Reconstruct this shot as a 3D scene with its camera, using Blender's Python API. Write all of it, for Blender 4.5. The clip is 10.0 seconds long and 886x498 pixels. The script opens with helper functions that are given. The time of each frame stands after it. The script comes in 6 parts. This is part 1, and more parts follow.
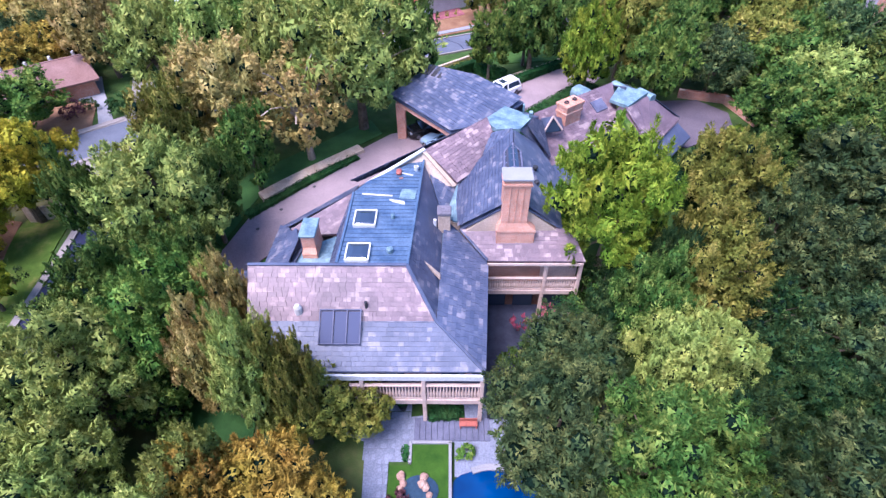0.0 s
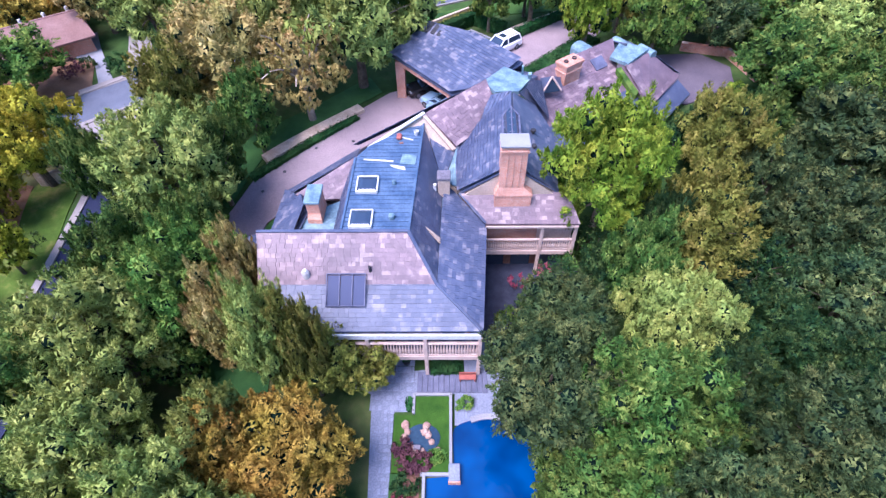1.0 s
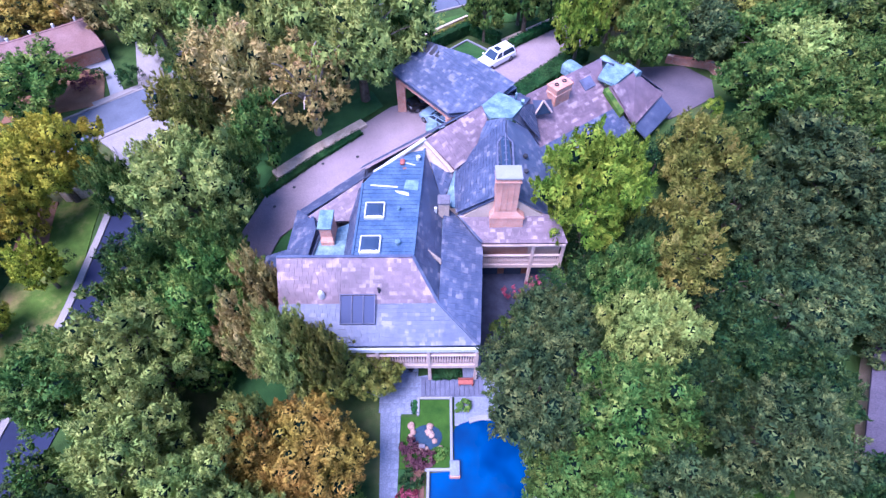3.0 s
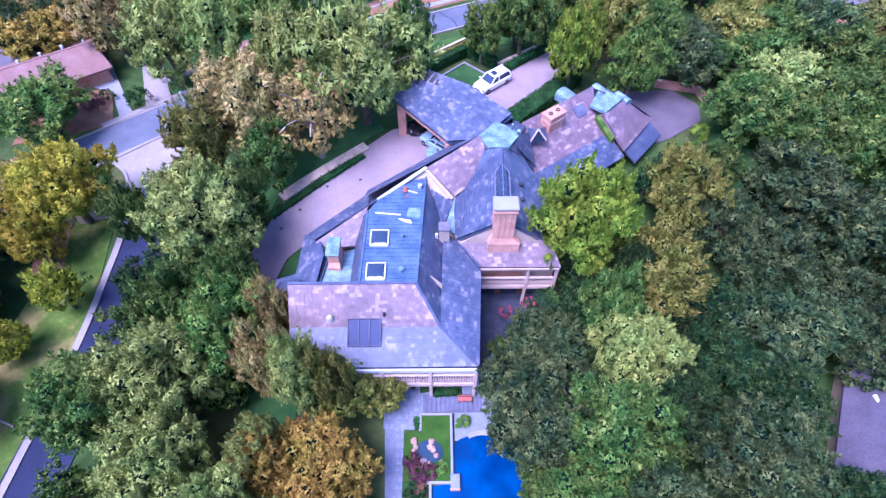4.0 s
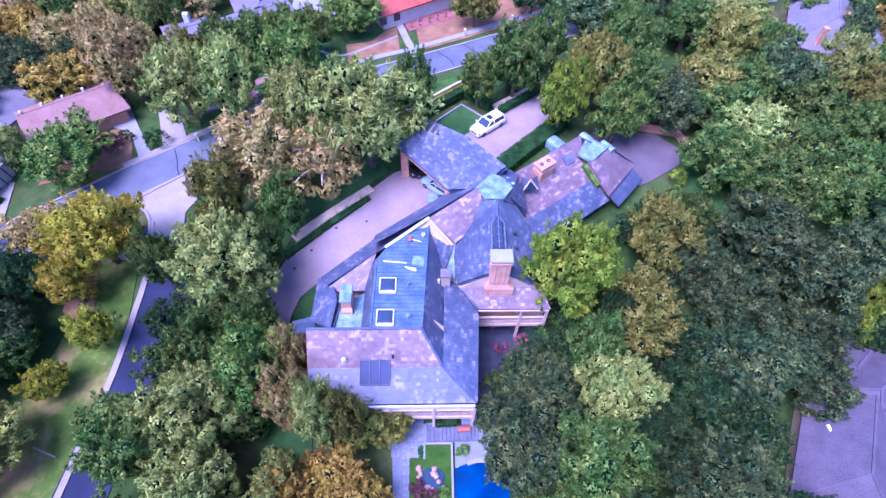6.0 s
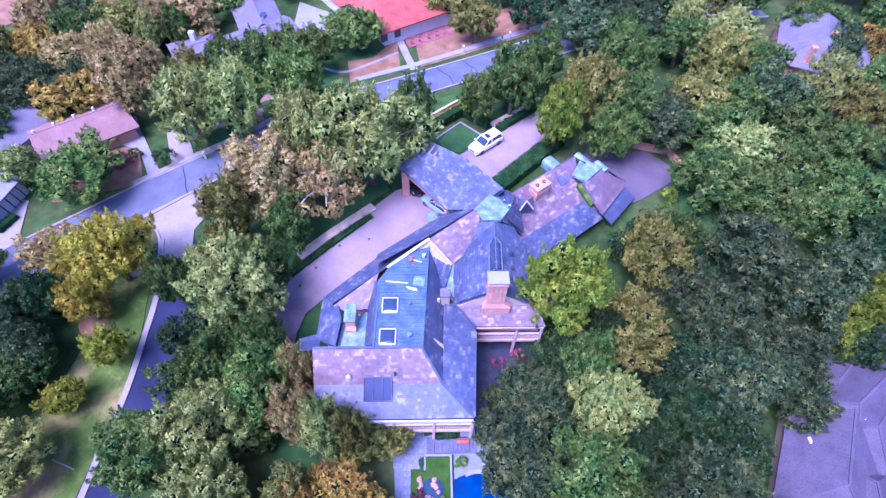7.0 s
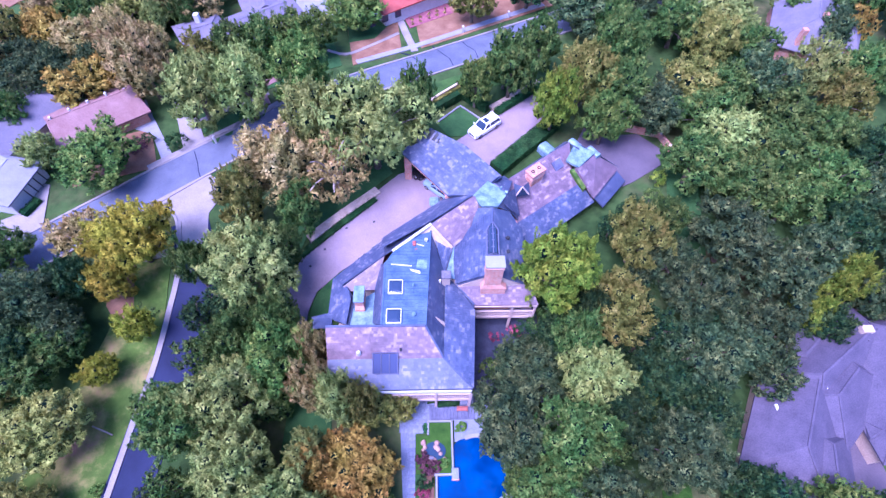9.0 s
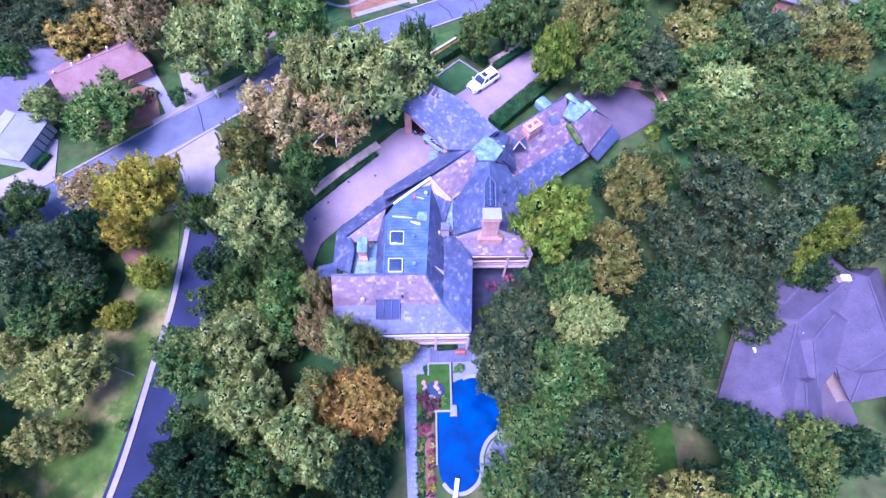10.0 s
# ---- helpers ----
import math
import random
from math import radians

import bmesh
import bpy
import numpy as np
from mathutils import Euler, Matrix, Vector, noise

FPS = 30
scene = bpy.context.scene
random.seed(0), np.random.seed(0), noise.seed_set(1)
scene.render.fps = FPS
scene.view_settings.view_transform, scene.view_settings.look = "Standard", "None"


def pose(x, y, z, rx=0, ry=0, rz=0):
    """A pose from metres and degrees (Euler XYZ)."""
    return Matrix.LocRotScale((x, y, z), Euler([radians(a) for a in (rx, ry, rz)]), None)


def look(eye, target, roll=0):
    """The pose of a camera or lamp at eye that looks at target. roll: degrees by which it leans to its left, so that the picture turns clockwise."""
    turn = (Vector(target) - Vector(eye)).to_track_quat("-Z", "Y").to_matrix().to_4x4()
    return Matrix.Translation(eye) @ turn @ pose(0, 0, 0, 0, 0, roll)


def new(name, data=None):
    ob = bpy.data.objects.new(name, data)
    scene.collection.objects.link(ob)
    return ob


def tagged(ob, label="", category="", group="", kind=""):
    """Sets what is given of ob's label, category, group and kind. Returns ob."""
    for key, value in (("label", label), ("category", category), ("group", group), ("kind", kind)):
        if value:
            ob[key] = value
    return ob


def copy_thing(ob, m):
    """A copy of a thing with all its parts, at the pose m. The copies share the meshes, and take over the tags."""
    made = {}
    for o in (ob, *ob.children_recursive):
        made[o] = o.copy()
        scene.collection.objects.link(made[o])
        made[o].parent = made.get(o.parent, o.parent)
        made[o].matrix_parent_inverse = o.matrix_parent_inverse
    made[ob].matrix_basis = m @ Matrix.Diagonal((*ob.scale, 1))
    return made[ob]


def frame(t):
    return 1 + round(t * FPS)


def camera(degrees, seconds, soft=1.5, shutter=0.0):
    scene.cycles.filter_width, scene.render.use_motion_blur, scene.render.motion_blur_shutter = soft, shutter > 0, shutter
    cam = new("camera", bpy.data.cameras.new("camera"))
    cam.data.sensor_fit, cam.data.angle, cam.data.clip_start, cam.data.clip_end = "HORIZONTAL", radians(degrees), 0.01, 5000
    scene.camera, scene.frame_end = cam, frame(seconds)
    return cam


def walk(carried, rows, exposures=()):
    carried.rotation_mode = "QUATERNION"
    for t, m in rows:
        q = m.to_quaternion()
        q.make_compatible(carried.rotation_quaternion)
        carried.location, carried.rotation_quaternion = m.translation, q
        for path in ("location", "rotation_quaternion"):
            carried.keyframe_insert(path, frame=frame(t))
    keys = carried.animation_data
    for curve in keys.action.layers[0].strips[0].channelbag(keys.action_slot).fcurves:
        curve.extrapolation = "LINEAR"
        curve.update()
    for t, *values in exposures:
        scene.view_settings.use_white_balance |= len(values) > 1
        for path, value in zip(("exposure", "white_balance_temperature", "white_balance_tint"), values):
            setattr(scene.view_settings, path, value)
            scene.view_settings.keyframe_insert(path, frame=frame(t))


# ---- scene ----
# the camera and its flight: seconds, place, turn in degrees
cam = camera(80.26, 10.0, soft=1.4)
ROWS = [
    (0.0, -0.129, -9.947, 30.290, 46.503, 0.328, 0.534),
    (0.5, -0.078, -9.959, 31.335, 43.441, 0.521, 0.436),
    (1.0, 0.064, -10.051, 32.262, 40.579, 0.797, 0.418),
    (1.5, 0.203, -10.187, 33.288, 37.996, 1.112, 0.411),
    (2.0, -0.137, -10.122, 34.533, 38.082, 0.713, 0.105),
    (2.5, -0.270, -9.925, 36.038, 37.785, 0.540, -0.047),
    (4.0, -1.054, -9.469, 41.083, 37.215, -0.299, -0.592),
    (4.5, -1.427, -9.330, 42.736, 37.155, -0.603, -0.785),
    (5.0, -1.699, -9.205, 44.312, 37.155, -0.813, -0.886),
    (5.5, -1.925, -9.030, 45.950, 37.085, -1.001, -0.992),
    (7.0, -2.181, -8.356, 50.906, 36.651, -1.226, -1.124),
    (7.5, -2.238, -8.187, 52.474, 36.561, -1.200, -1.166),
    (8.0, -2.348, -8.135, 54.018, 36.621, -1.211, -1.214),
    (8.5, -2.455, -8.402, 54.860, 35.002, -1.263, -1.204),
    (9.0, -2.531, -8.898, 55.481, 32.716, -1.273, -1.281),
    (9.5, -2.607, -9.713, 56.377, 30.347, -1.286, -1.341),
    (10.0, -2.545, -10.671, 57.527, 27.951, -1.283, -1.315),
]
walk(cam, [(t, pose(x, y, z, rx, ry, rz)) for t, x, y, z, rx, ry, rz in ROWS],
     [(0.0, 1.89, 5090, 19), (1.5, 1.89, 4860, 21), (2.5, 1.93, 4650, 27), (4.5, 1.94, 4480, 38), (7.5, 1.94, 4410, 49), (10.0, 1.97, 4410, 46)])

# ---- light ----
world = bpy.data.worlds.new("dusk sky")
scene.world = world
world.use_nodes = True
wn = world.node_tree.nodes
sky = wn.new("ShaderNodeTexSky")
sky.sky_type, sky.sun_disc = "NISHITA", False
sky.sun_elevation, sky.sun_rotation = radians(60), radians(225)
sky.air_density, sky.dust_density, sky.ozone_density = 1.0, 1.5, 2.0
wn["Background"].inputs["Strength"].default_value = 0.1
world.node_tree.links.new(sky.outputs[0], wn["Background"].inputs["Color"])
sun = new("sun", bpy.data.lights.new("sun", "SUN"))
sun.data.energy, sun.data.angle, sun.data.color = 2.5, radians(36), (1.0, 0.8, 0.7)
sun.matrix_world = look((-17, -13, 44), (0, 0, 0))

rng = np.random.default_rng(7)


# ---- materials ----
def material(name, rough=0.8, metal=0.0, spec=0.3):
    m = bpy.data.materials.new(name)
    m.use_nodes = True
    b = m.node_tree.nodes["Principled BSDF"]
    b.inputs["Roughness"].default_value, b.inputs["Metallic"].default_value = rough, metal
    b.inputs["Specular IOR Level"].default_value = spec
    return m, m.node_tree.nodes, m.node_tree.links, b


def ramp(nodes, stops):
    r = nodes.new("ShaderNodeValToRGB")
    while len(r.color_ramp.elements) < len(stops):
        r.color_ramp.elements.new(0.5)
    for e, (at, c) in zip(r.color_ramp.elements, stops):
        e.position, e.color = at, (*c, 1)
    return r


def noise_tex(nodes, links, scale, detail=4, rough=0.6, kind="Object"):
    c = nodes.new("ShaderNodeTexCoord")
    n = nodes.new("ShaderNodeTexNoise")
    n.inputs["Scale"].default_value, n.inputs["Detail"].default_value, n.inputs["Roughness"].default_value = scale, detail, rough
    links.new(c.outputs[kind], n.inputs["Vector"])
    return n


def bump(nodes, links, b, height, strength=0.3, distance=0.02):
    n = nodes.new("ShaderNodeBump")
    n.inputs["Strength"].default_value, n.inputs["Distance"].default_value = strength, distance
    links.new(height, n.inputs["Height"])
    links.new(n.outputs[0], b.inputs["Normal"])


def mixed(nodes, links, a, c, f, mode="MIX"):
    """a and c: colour sockets or colours; f: a socket or a number."""
    x = nodes.new("ShaderNodeMix")
    x.data_type, x.blend_type = "RGBA", mode
    for i, v in ((0, f), (6, a), (7, c)):
        if isinstance(v, (int, float)):
            x.inputs[i].default_value = v
        elif isinstance(v, tuple):
            x.inputs[i].default_value = (*v, 1)
        else:
            links.new(v, x.inputs[i])
    return x.outputs[2]


def mottled(name, dark, light, scale=0.6, fine=8.0, rough=0.8, metal=0.0, spec=0.3, relief=0.3, distance=0.02):
    """A surface that varies at two scales, between two colours."""
    m, n, l, b = material(name, rough, metal, spec)
    big, small = noise_tex(n, l, scale, 5), noise_tex(n, l, fine, 3)
    r = ramp(n, [(0.32, dark), (0.68, light)])
    l.new(big.outputs[0], r.inputs[0])
    s = ramp(n, [(0.3, (0.72, 0.72, 0.72)), (0.7, (1.18, 1.18, 1.18))])
    l.new(small.outputs[0], s.inputs[0])
    l.new(mixed(n, l, r.outputs[0], s.outputs[0], 1.0, "MULTIPLY"), b.inputs["Base Color"])
    bump(n, l, b, small.outputs[0], relief, distance)
    return m


def foliage(name, dark, mid, light):
    """Leaves: each one a shade of its own, each tree too."""
    m, n, l, b = material(name, 0.75, 0.0, 0.1)
    g, o = n.new("ShaderNodeNewGeometry"), n.new("ShaderNodeObjectInfo")
    patch = noise_tex(n, l, 0.9, 3, 0.6)
    add = n.new("ShaderNodeMath")
    add.operation = "MULTIPLY_ADD"
    l.new(patch.outputs[0], add.inputs[0])
    add.inputs[1].default_value = 1.3
    sub = n.new("ShaderNodeMath")
    sub.operation = "MULTIPLY_ADD"
    l.new(g.outputs["Random Per Island"], sub.inputs[0])
    sub.inputs[1].default_value, sub.inputs[2].default_value = 0.24, -0.29
    l.new(sub.outputs[0], add.inputs[2])
    r = ramp(n, [(0.15, dark), (0.5, mid), (0.85, light)])
    l.new(add.outputs[0], r.inputs[0])
    h = n.new("ShaderNodeHueSaturation")
    shade = n.new("ShaderNodeMapRange")
    l.new(o.outputs["Random"], shade.inputs[0])
    shade.inputs[3].default_value, shade.inputs[4].default_value = 0.76, 1.13
    hue = n.new("ShaderNodeMapRange")
    l.new(o.outputs["Random"], hue.inputs[0])
    hue.inputs[3].default_value, hue.inputs[4].default_value = 0.54, 0.565
    side = noise_tex(n, l, 0.3, 2, 0.5)
    swing = n.new("ShaderNodeMath")
    swing.operation = "MULTIPLY_ADD"
    l.new(side.outputs[0], swing.inputs[0])
    swing.inputs[1].default_value = -0.12
    l.new(hue.outputs[0], swing.inputs[2])
    l.new(swing.outputs[0], h.inputs["Hue"])
    l.new(shade.outputs[0], h.inputs["Value"])
    l.new(r.outputs[0], h.inputs["Color"])
    l.new(h.outputs[0], b.inputs["Base Color"])
    t = n.new("ShaderNodeBsdfTranslucent")
    l.new(h.outputs[0], t.inputs[0])
    mix = n.new("ShaderNodeMixShader")
    mix.inputs[0].default_value = 0.1
    l.new(b.outputs[0], mix.inputs[1])
    l.new(t.outputs[0], mix.inputs[2])
    l.new(mix.outputs[0], n["Material Output"].inputs[0])
    return m


LEAVES = {
    "oak": foliage("oak leaves", (0.0119, 0.0382, 0.0091), (0.0732, 0.1418, 0.0246), (0.2654, 0.3088, 0.0642)),
    "dark": foliage("dark green leaves", (0.0045, 0.0225, 0.0098), (0.023, 0.06, 0.0172), (0.135, 0.2, 0.048)),
    "grey": foliage("grey green leaves", (0.0085, 0.0245, 0.0115), (0.052, 0.0905, 0.03), (0.225, 0.262, 0.078)),
    "olive": foliage("olive leaves", (0.0514, 0.0657, 0.0125), (0.187, 0.2024, 0.0322), (0.4672, 0.419, 0.0916)),
    "green": foliage("fresh green leaves", (0.0205, 0.0584, 0.0119), (0.0982, 0.1798, 0.0278), (0.3478, 0.399, 0.0755)),
    "lime": foliage("lime green leaves", (0.032, 0.074, 0.006), (0.155, 0.225, 0.017), (0.45, 0.46, 0.052)),
    "yellow": foliage("yellow autumn leaves", (0.075, 0.078, 0.008), (0.32, 0.29, 0.02), (0.66, 0.54, 0.045)),
    "straw": foliage("pale yellowish leaves", (0.0776, 0.0979, 0.0188), (0.3041, 0.3327, 0.0606), (0.4947, 0.5078, 0.1211)),
    "citron": foliage("yellow green leaves", (0.06, 0.1, 0.006), (0.27, 0.32, 0.018), (0.56, 0.56, 0.05)),
    "orange": foliage("orange autumn leaves", (0.0768, 0.0583, 0.01), (0.288, 0.2014, 0.03), (0.576, 0.424, 0.08)),
    "brown": foliage("brown leaves", (0.0774, 0.0658, 0.0225), (0.3476, 0.2494, 0.0761), (0.5615, 0.3857, 0.1415)),
    "tan": foliage("tan leaves", (0.0866, 0.0848, 0.0246), (0.4035, 0.3388, 0.0927), (0.664, 0.5303, 0.1959)),
    "pale": foliage("pale shoots", (0.0535, 0.0881, 0.0216), (0.2523, 0.319, 0.0673), (0.4749, 0.485, 0.1241)),
    "hedge": foliage("hedge leaves", (0.0068, 0.0306, 0.0085), (0.0213, 0.0723, 0.0187), (0.054, 0.135, 0.036)),
    "purple": foliage("dark purple leaves", (0.05, 0.02, 0.03), (0.12, 0.05, 0.06), (0.22, 0.11, 0.1)),
    "red": foliage("red leaves", (0.085, 0.021, 0.033), (0.272, 0.056, 0.088), (0.425, 0.14, 0.165)),
}


def slate_material(name, tones):
    """Slates: each of its own tone, with loose clusters of paler ones."""
    m, n, l, b = material(name, 0.45, 0.0, 0.45)
    g = n.new("ShaderNodeNewGeometry")
    patch = noise_tex(n, l, 0.95, 2, 0.5)
    mottle, stain = noise_tex(n, l, 12, 3), noise_tex(n, l, 0.3, 4)
    mix = n.new("ShaderNodeMath")
    mix.operation = "MULTIPLY_ADD"
    l.new(patch.outputs[0], mix.inputs[0])
    mix.inputs[1].default_value = 1.15
    half = n.new("ShaderNodeMath")
    half.operation = "MULTIPLY_ADD"
    l.new(g.outputs["Random Per Island"], half.inputs[0])
    half.inputs[1].default_value, half.inputs[2].default_value = 0.46, -0.32
    l.new(half.outputs[0], mix.inputs[2])
    r = ramp(n, list(zip((0.1, 0.45, 0.6, 0.68, 0.8), tones)))
    l.new(mix.outputs[0], r.inputs[0])
    s = ramp(n, [(0.3, (0.8, 0.8, 0.8)), (0.7, (1.15, 1.15, 1.15))])
    l.new(mottle.outputs[0], s.inputs[0])
    d = ramp(n, [(0.35, (0.8, 0.8, 0.82)), (0.65, (1.12, 1.1, 1.08))])
    l.new(stain.outputs[0], d.inputs[0])
    c = mixed(n, l, r.outputs[0], s.outputs[0], 1.0, "MULTIPLY")
    l.new(mixed(n, l, c, d.outputs[0], 1.0, "MULTIPLY"), b.inputs["Base Color"])
    bump(n, l, b, mottle.outputs[0], 0.25, 0.01)
    return m


def brick_material(name, one, two, mortar, scale=4.5):
    m, n, l, b = material(name, 0.85, 0.0, 0.2)
    c = n.new("ShaderNodeTexCoord")
    sep, com, plus = n.new("ShaderNodeSeparateXYZ"), n.new("ShaderNodeCombineXYZ"), n.new("ShaderNodeMath")
    l.new(c.outputs["Object"], sep.inputs[0])
    l.new(sep.outputs[0], plus.inputs[0])
    l.new(sep.outputs[1], plus.inputs[1])
    l.new(plus.outputs[0], com.inputs[0])
    l.new(sep.outputs[2], com.inputs[1])
    t = n.new("ShaderNodeTexBrick")
    t.inputs["Scale"].default_value = scale
    t.inputs["Color1"].default_value, t.inputs["Color2"].default_value, t.inputs["Mortar"].default_value = (*one, 1), (*two, 1), (*mortar, 1)
    l.new(com.outputs[0], t.inputs["Vector"])
    n2 = noise_tex(n, l, 0.9, 4)
    s = ramp(n, [(0.3, (0.72, 0.72, 0.72)), (0.7, (1.15, 1.15, 1.15))])
    l.new(n2.outputs[0], s.inputs[0])
    l.new(mixed(n, l, t.outputs[0], s.outputs[0], 1.0, "MULTIPLY"), b.inputs["Base Color"])
    bump(n, l, b, t.outputs["Fac"], -0.4, 0.01)
    return m


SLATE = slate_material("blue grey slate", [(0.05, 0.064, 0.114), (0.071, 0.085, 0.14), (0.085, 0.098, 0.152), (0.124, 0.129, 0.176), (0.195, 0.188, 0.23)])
# rose copy of the slate: warm light on some slopes is painted in
LITSLATE = slate_material("slate tinted rose by warm light", [(0.125, 0.086, 0.1), (0.165, 0.114, 0.13), (0.19, 0.13, 0.146), (0.255, 0.185, 0.19), (0.34, 0.255, 0.25)])
BRICK = brick_material("brick", (0.46, 0.19, 0.12), (0.58, 0.28, 0.19), (0.55, 0.45, 0.38))
CREAM = mottled("cream stucco", (0.418, 0.313, 0.241), (0.494, 0.385, 0.301), 0.5, 10)
TRIM = mottled("cream painted trim", (0.512, 0.374, 0.313), (0.633, 0.477, 0.408), 1.2, 14, 0.6)
WHITE = mottled("white paint", (0.517, 0.502, 0.488), (0.613, 0.599, 0.591), 1, 14, 0.55)
METALROOF = mottled("blue painted metal", (0.055, 0.095, 0.17), (0.12, 0.175, 0.26), 0.7, 6, 0.42, 0.2, 0.5, 0.1)
COPPER = mottled("weathered copper", (0.09, 0.15, 0.195), (0.255, 0.352, 0.375), 1.2, 7, 0.5, 0.2, 0.5, 0.15)
DARK = mottled("dark metal", (0.02, 0.02, 0.025), (0.05, 0.05, 0.055), 2, 20, 0.5)
GLASS = material("dark glass", 0.06, 0.0, 0.8)[0]
GLASS.node_tree.nodes["Principled BSDF"].inputs["Base Color"].default_value = (0.03, 0.045, 0.075, 1)
SKYGLASS = material("dull reflecting glass", 0.45, 0.0, 0.12)[0]
SKYGLASS.node_tree.nodes["Principled BSDF"].inputs["Base Color"].default_value = (0.045, 0.055, 0.11, 1)
# crown cores: the shade between leaf clumps is put into this colour
SHADETWIGS = mottled("inner twigs darkened for crown shade", (0.004, 0.012, 0.008), (0.009, 0.022, 0.013), 2, 9, 0.95, 0, 0.05, 0.8, 0.08)
BARK = mottled("bark", (0.07, 0.055, 0.04), (0.2, 0.16, 0.12), 2, 15, 0.9, 0, 0.1, 0.6, 0.05)
PALEBARK = mottled("pale bark", (0.2, 0.16, 0.12), (0.42, 0.35, 0.28), 2, 15, 0.9, 0, 0.1, 0.6, 0.05)
GRASS = mottled("lawn grass", (0.0255, 0.0638, 0.0127), (0.0723, 0.145, 0.0255), 0.35, 30, 0.9, 0, 0.15, 0.7, 0.05)
BRIGHTGRASS = mottled("bright watered grass", (0.021, 0.062, 0.0064), (0.05, 0.115, 0.0118), 0.9, 30, 0.9, 0, 0.15, 0.7, 0.05)
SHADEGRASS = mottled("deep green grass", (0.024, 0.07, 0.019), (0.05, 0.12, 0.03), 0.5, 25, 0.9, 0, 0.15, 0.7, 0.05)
DRYGRASS = mottled("dry reddish grass", (0.17, 0.085, 0.0489), (0.289, 0.17, 0.0978), 0.4, 20, 0.95, 0, 0.1, 0.7, 0.04)
ASPHALT = mottled("asphalt", (0.0111, 0.0144, 0.0385), (0.0213, 0.0264, 0.0635), 0.3, 25, 0.85, 0, 0.25, 0.3, 0.01)
OLDASPHALT = mottled("grey old asphalt", (0.089, 0.0983, 0.129), (0.131, 0.14, 0.178), 0.3, 20, 0.85, 0, 0.25, 0.3, 0.01)
CONCRETE = mottled("concrete", (0.231, 0.202, 0.19), (0.3, 0.265, 0.248), 0.4, 15, 0.85, 0, 0.25, 0.2, 0.01)
PALECONCRETE = mottled("pale concrete", (0.219, 0.216, 0.234), (0.279, 0.277, 0.3), 0.4, 15, 0.85, 0, 0.25, 0.2, 0.01)
DRIVE = mottled("pinkish concrete", (0.213, 0.164, 0.174), (0.289, 0.223, 0.234), 0.25, 12, 0.85, 0, 0.25, 0.2, 0.01)
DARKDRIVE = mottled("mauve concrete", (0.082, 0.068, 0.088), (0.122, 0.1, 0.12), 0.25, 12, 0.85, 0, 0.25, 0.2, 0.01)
STONE = mottled("grey flagstone", (0.144, 0.158, 0.211), (0.222, 0.239, 0.309), 0.8, 9, 0.75, 0, 0.3, 0.4, 0.02)
TANSTONE = mottled("tan stone", (0.42, 0.31, 0.22), (0.6, 0.48, 0.36), 1.2, 8, 0.9, 0, 0.2, 0.5, 0.04)
PINKROCK = mottled("pink boulder", (0.288, 0.173, 0.134), (0.435, 0.301, 0.243), 2.0, 10, 0.9, 0, 0.2, 0.6, 0.06)
# darker copy of the deck wood, with the sunken court's shade in its colour
SHADEDECK = mottled("deck wood darkened for shade", (0.03, 0.034, 0.058), (0.056, 0.06, 0.092), 1.5, 20, 0.7, 0, 0.3, 0.3, 0.02)
DECK = mottled("grey wood deck", (0.0765, 0.0808, 0.128), (0.138, 0.141, 0.202), 1.5, 20, 0.7, 0, 0.3, 0.3, 0.02)
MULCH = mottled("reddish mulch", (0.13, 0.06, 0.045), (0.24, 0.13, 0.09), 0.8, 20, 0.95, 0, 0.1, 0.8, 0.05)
TERRACOTTA = mottled("red tile roof", (0.29, 0.058, 0.0406), (0.383, 0.0986, 0.0696), 0.6, 6, 0.7, 0, 0.3, 0.4, 0.03)
PINKROOF = mottled("faded pink shingle", (0.211, 0.117, 0.0998), (0.269, 0.164, 0.147), 0.5, 9, 0.85, 0, 0.2, 0.4, 0.02)
MAUVEROOF = mottled("mauve grey shingle", (0.07, 0.06, 0.084), (0.1, 0.085, 0.114), 0.5, 9, 0.8, 0, 0.25, 0.4, 0.02)
GREYROOF = mottled("pale grey shingle", (0.129, 0.118, 0.139), (0.174, 0.154, 0.183), 0.5, 9, 0.8, 0, 0.25, 0.4, 0.02)
CARWHITE = material("white car paint", 0.25, 0.0, 0.6)[0]
CARWHITE.node_tree.nodes["Principled BSDF"].inputs["Base Color"].default_value = (0.82, 0.82, 0.83, 1)
CARBLACK = material("black car paint", 0.2, 0.0, 0.6)[0]
CARBLACK.node_tree.nodes["Principled BSDF"].inputs["Base Color"].default_value = (0.012, 0.012, 0.014, 1)
CARBLUE = material("pale blue car paint", 0.25, 0.0, 0.6)[0]
CARBLUE.node_tree.nodes["Principled BSDF"].inputs["Base Color"].default_value = (0.3, 0.42, 0.55, 1)
RUBBER = material("black rubber", 0.8)[0]
RUBBER.node_tree.nodes["Principled BSDF"].inputs["Base Color"].default_value = (0.02, 0.02, 0.02, 1)
REDPAINT = mottled("faded red paint", (0.26, 0.075, 0.06), (0.36, 0.12, 0.09), 3, 12, 0.5)


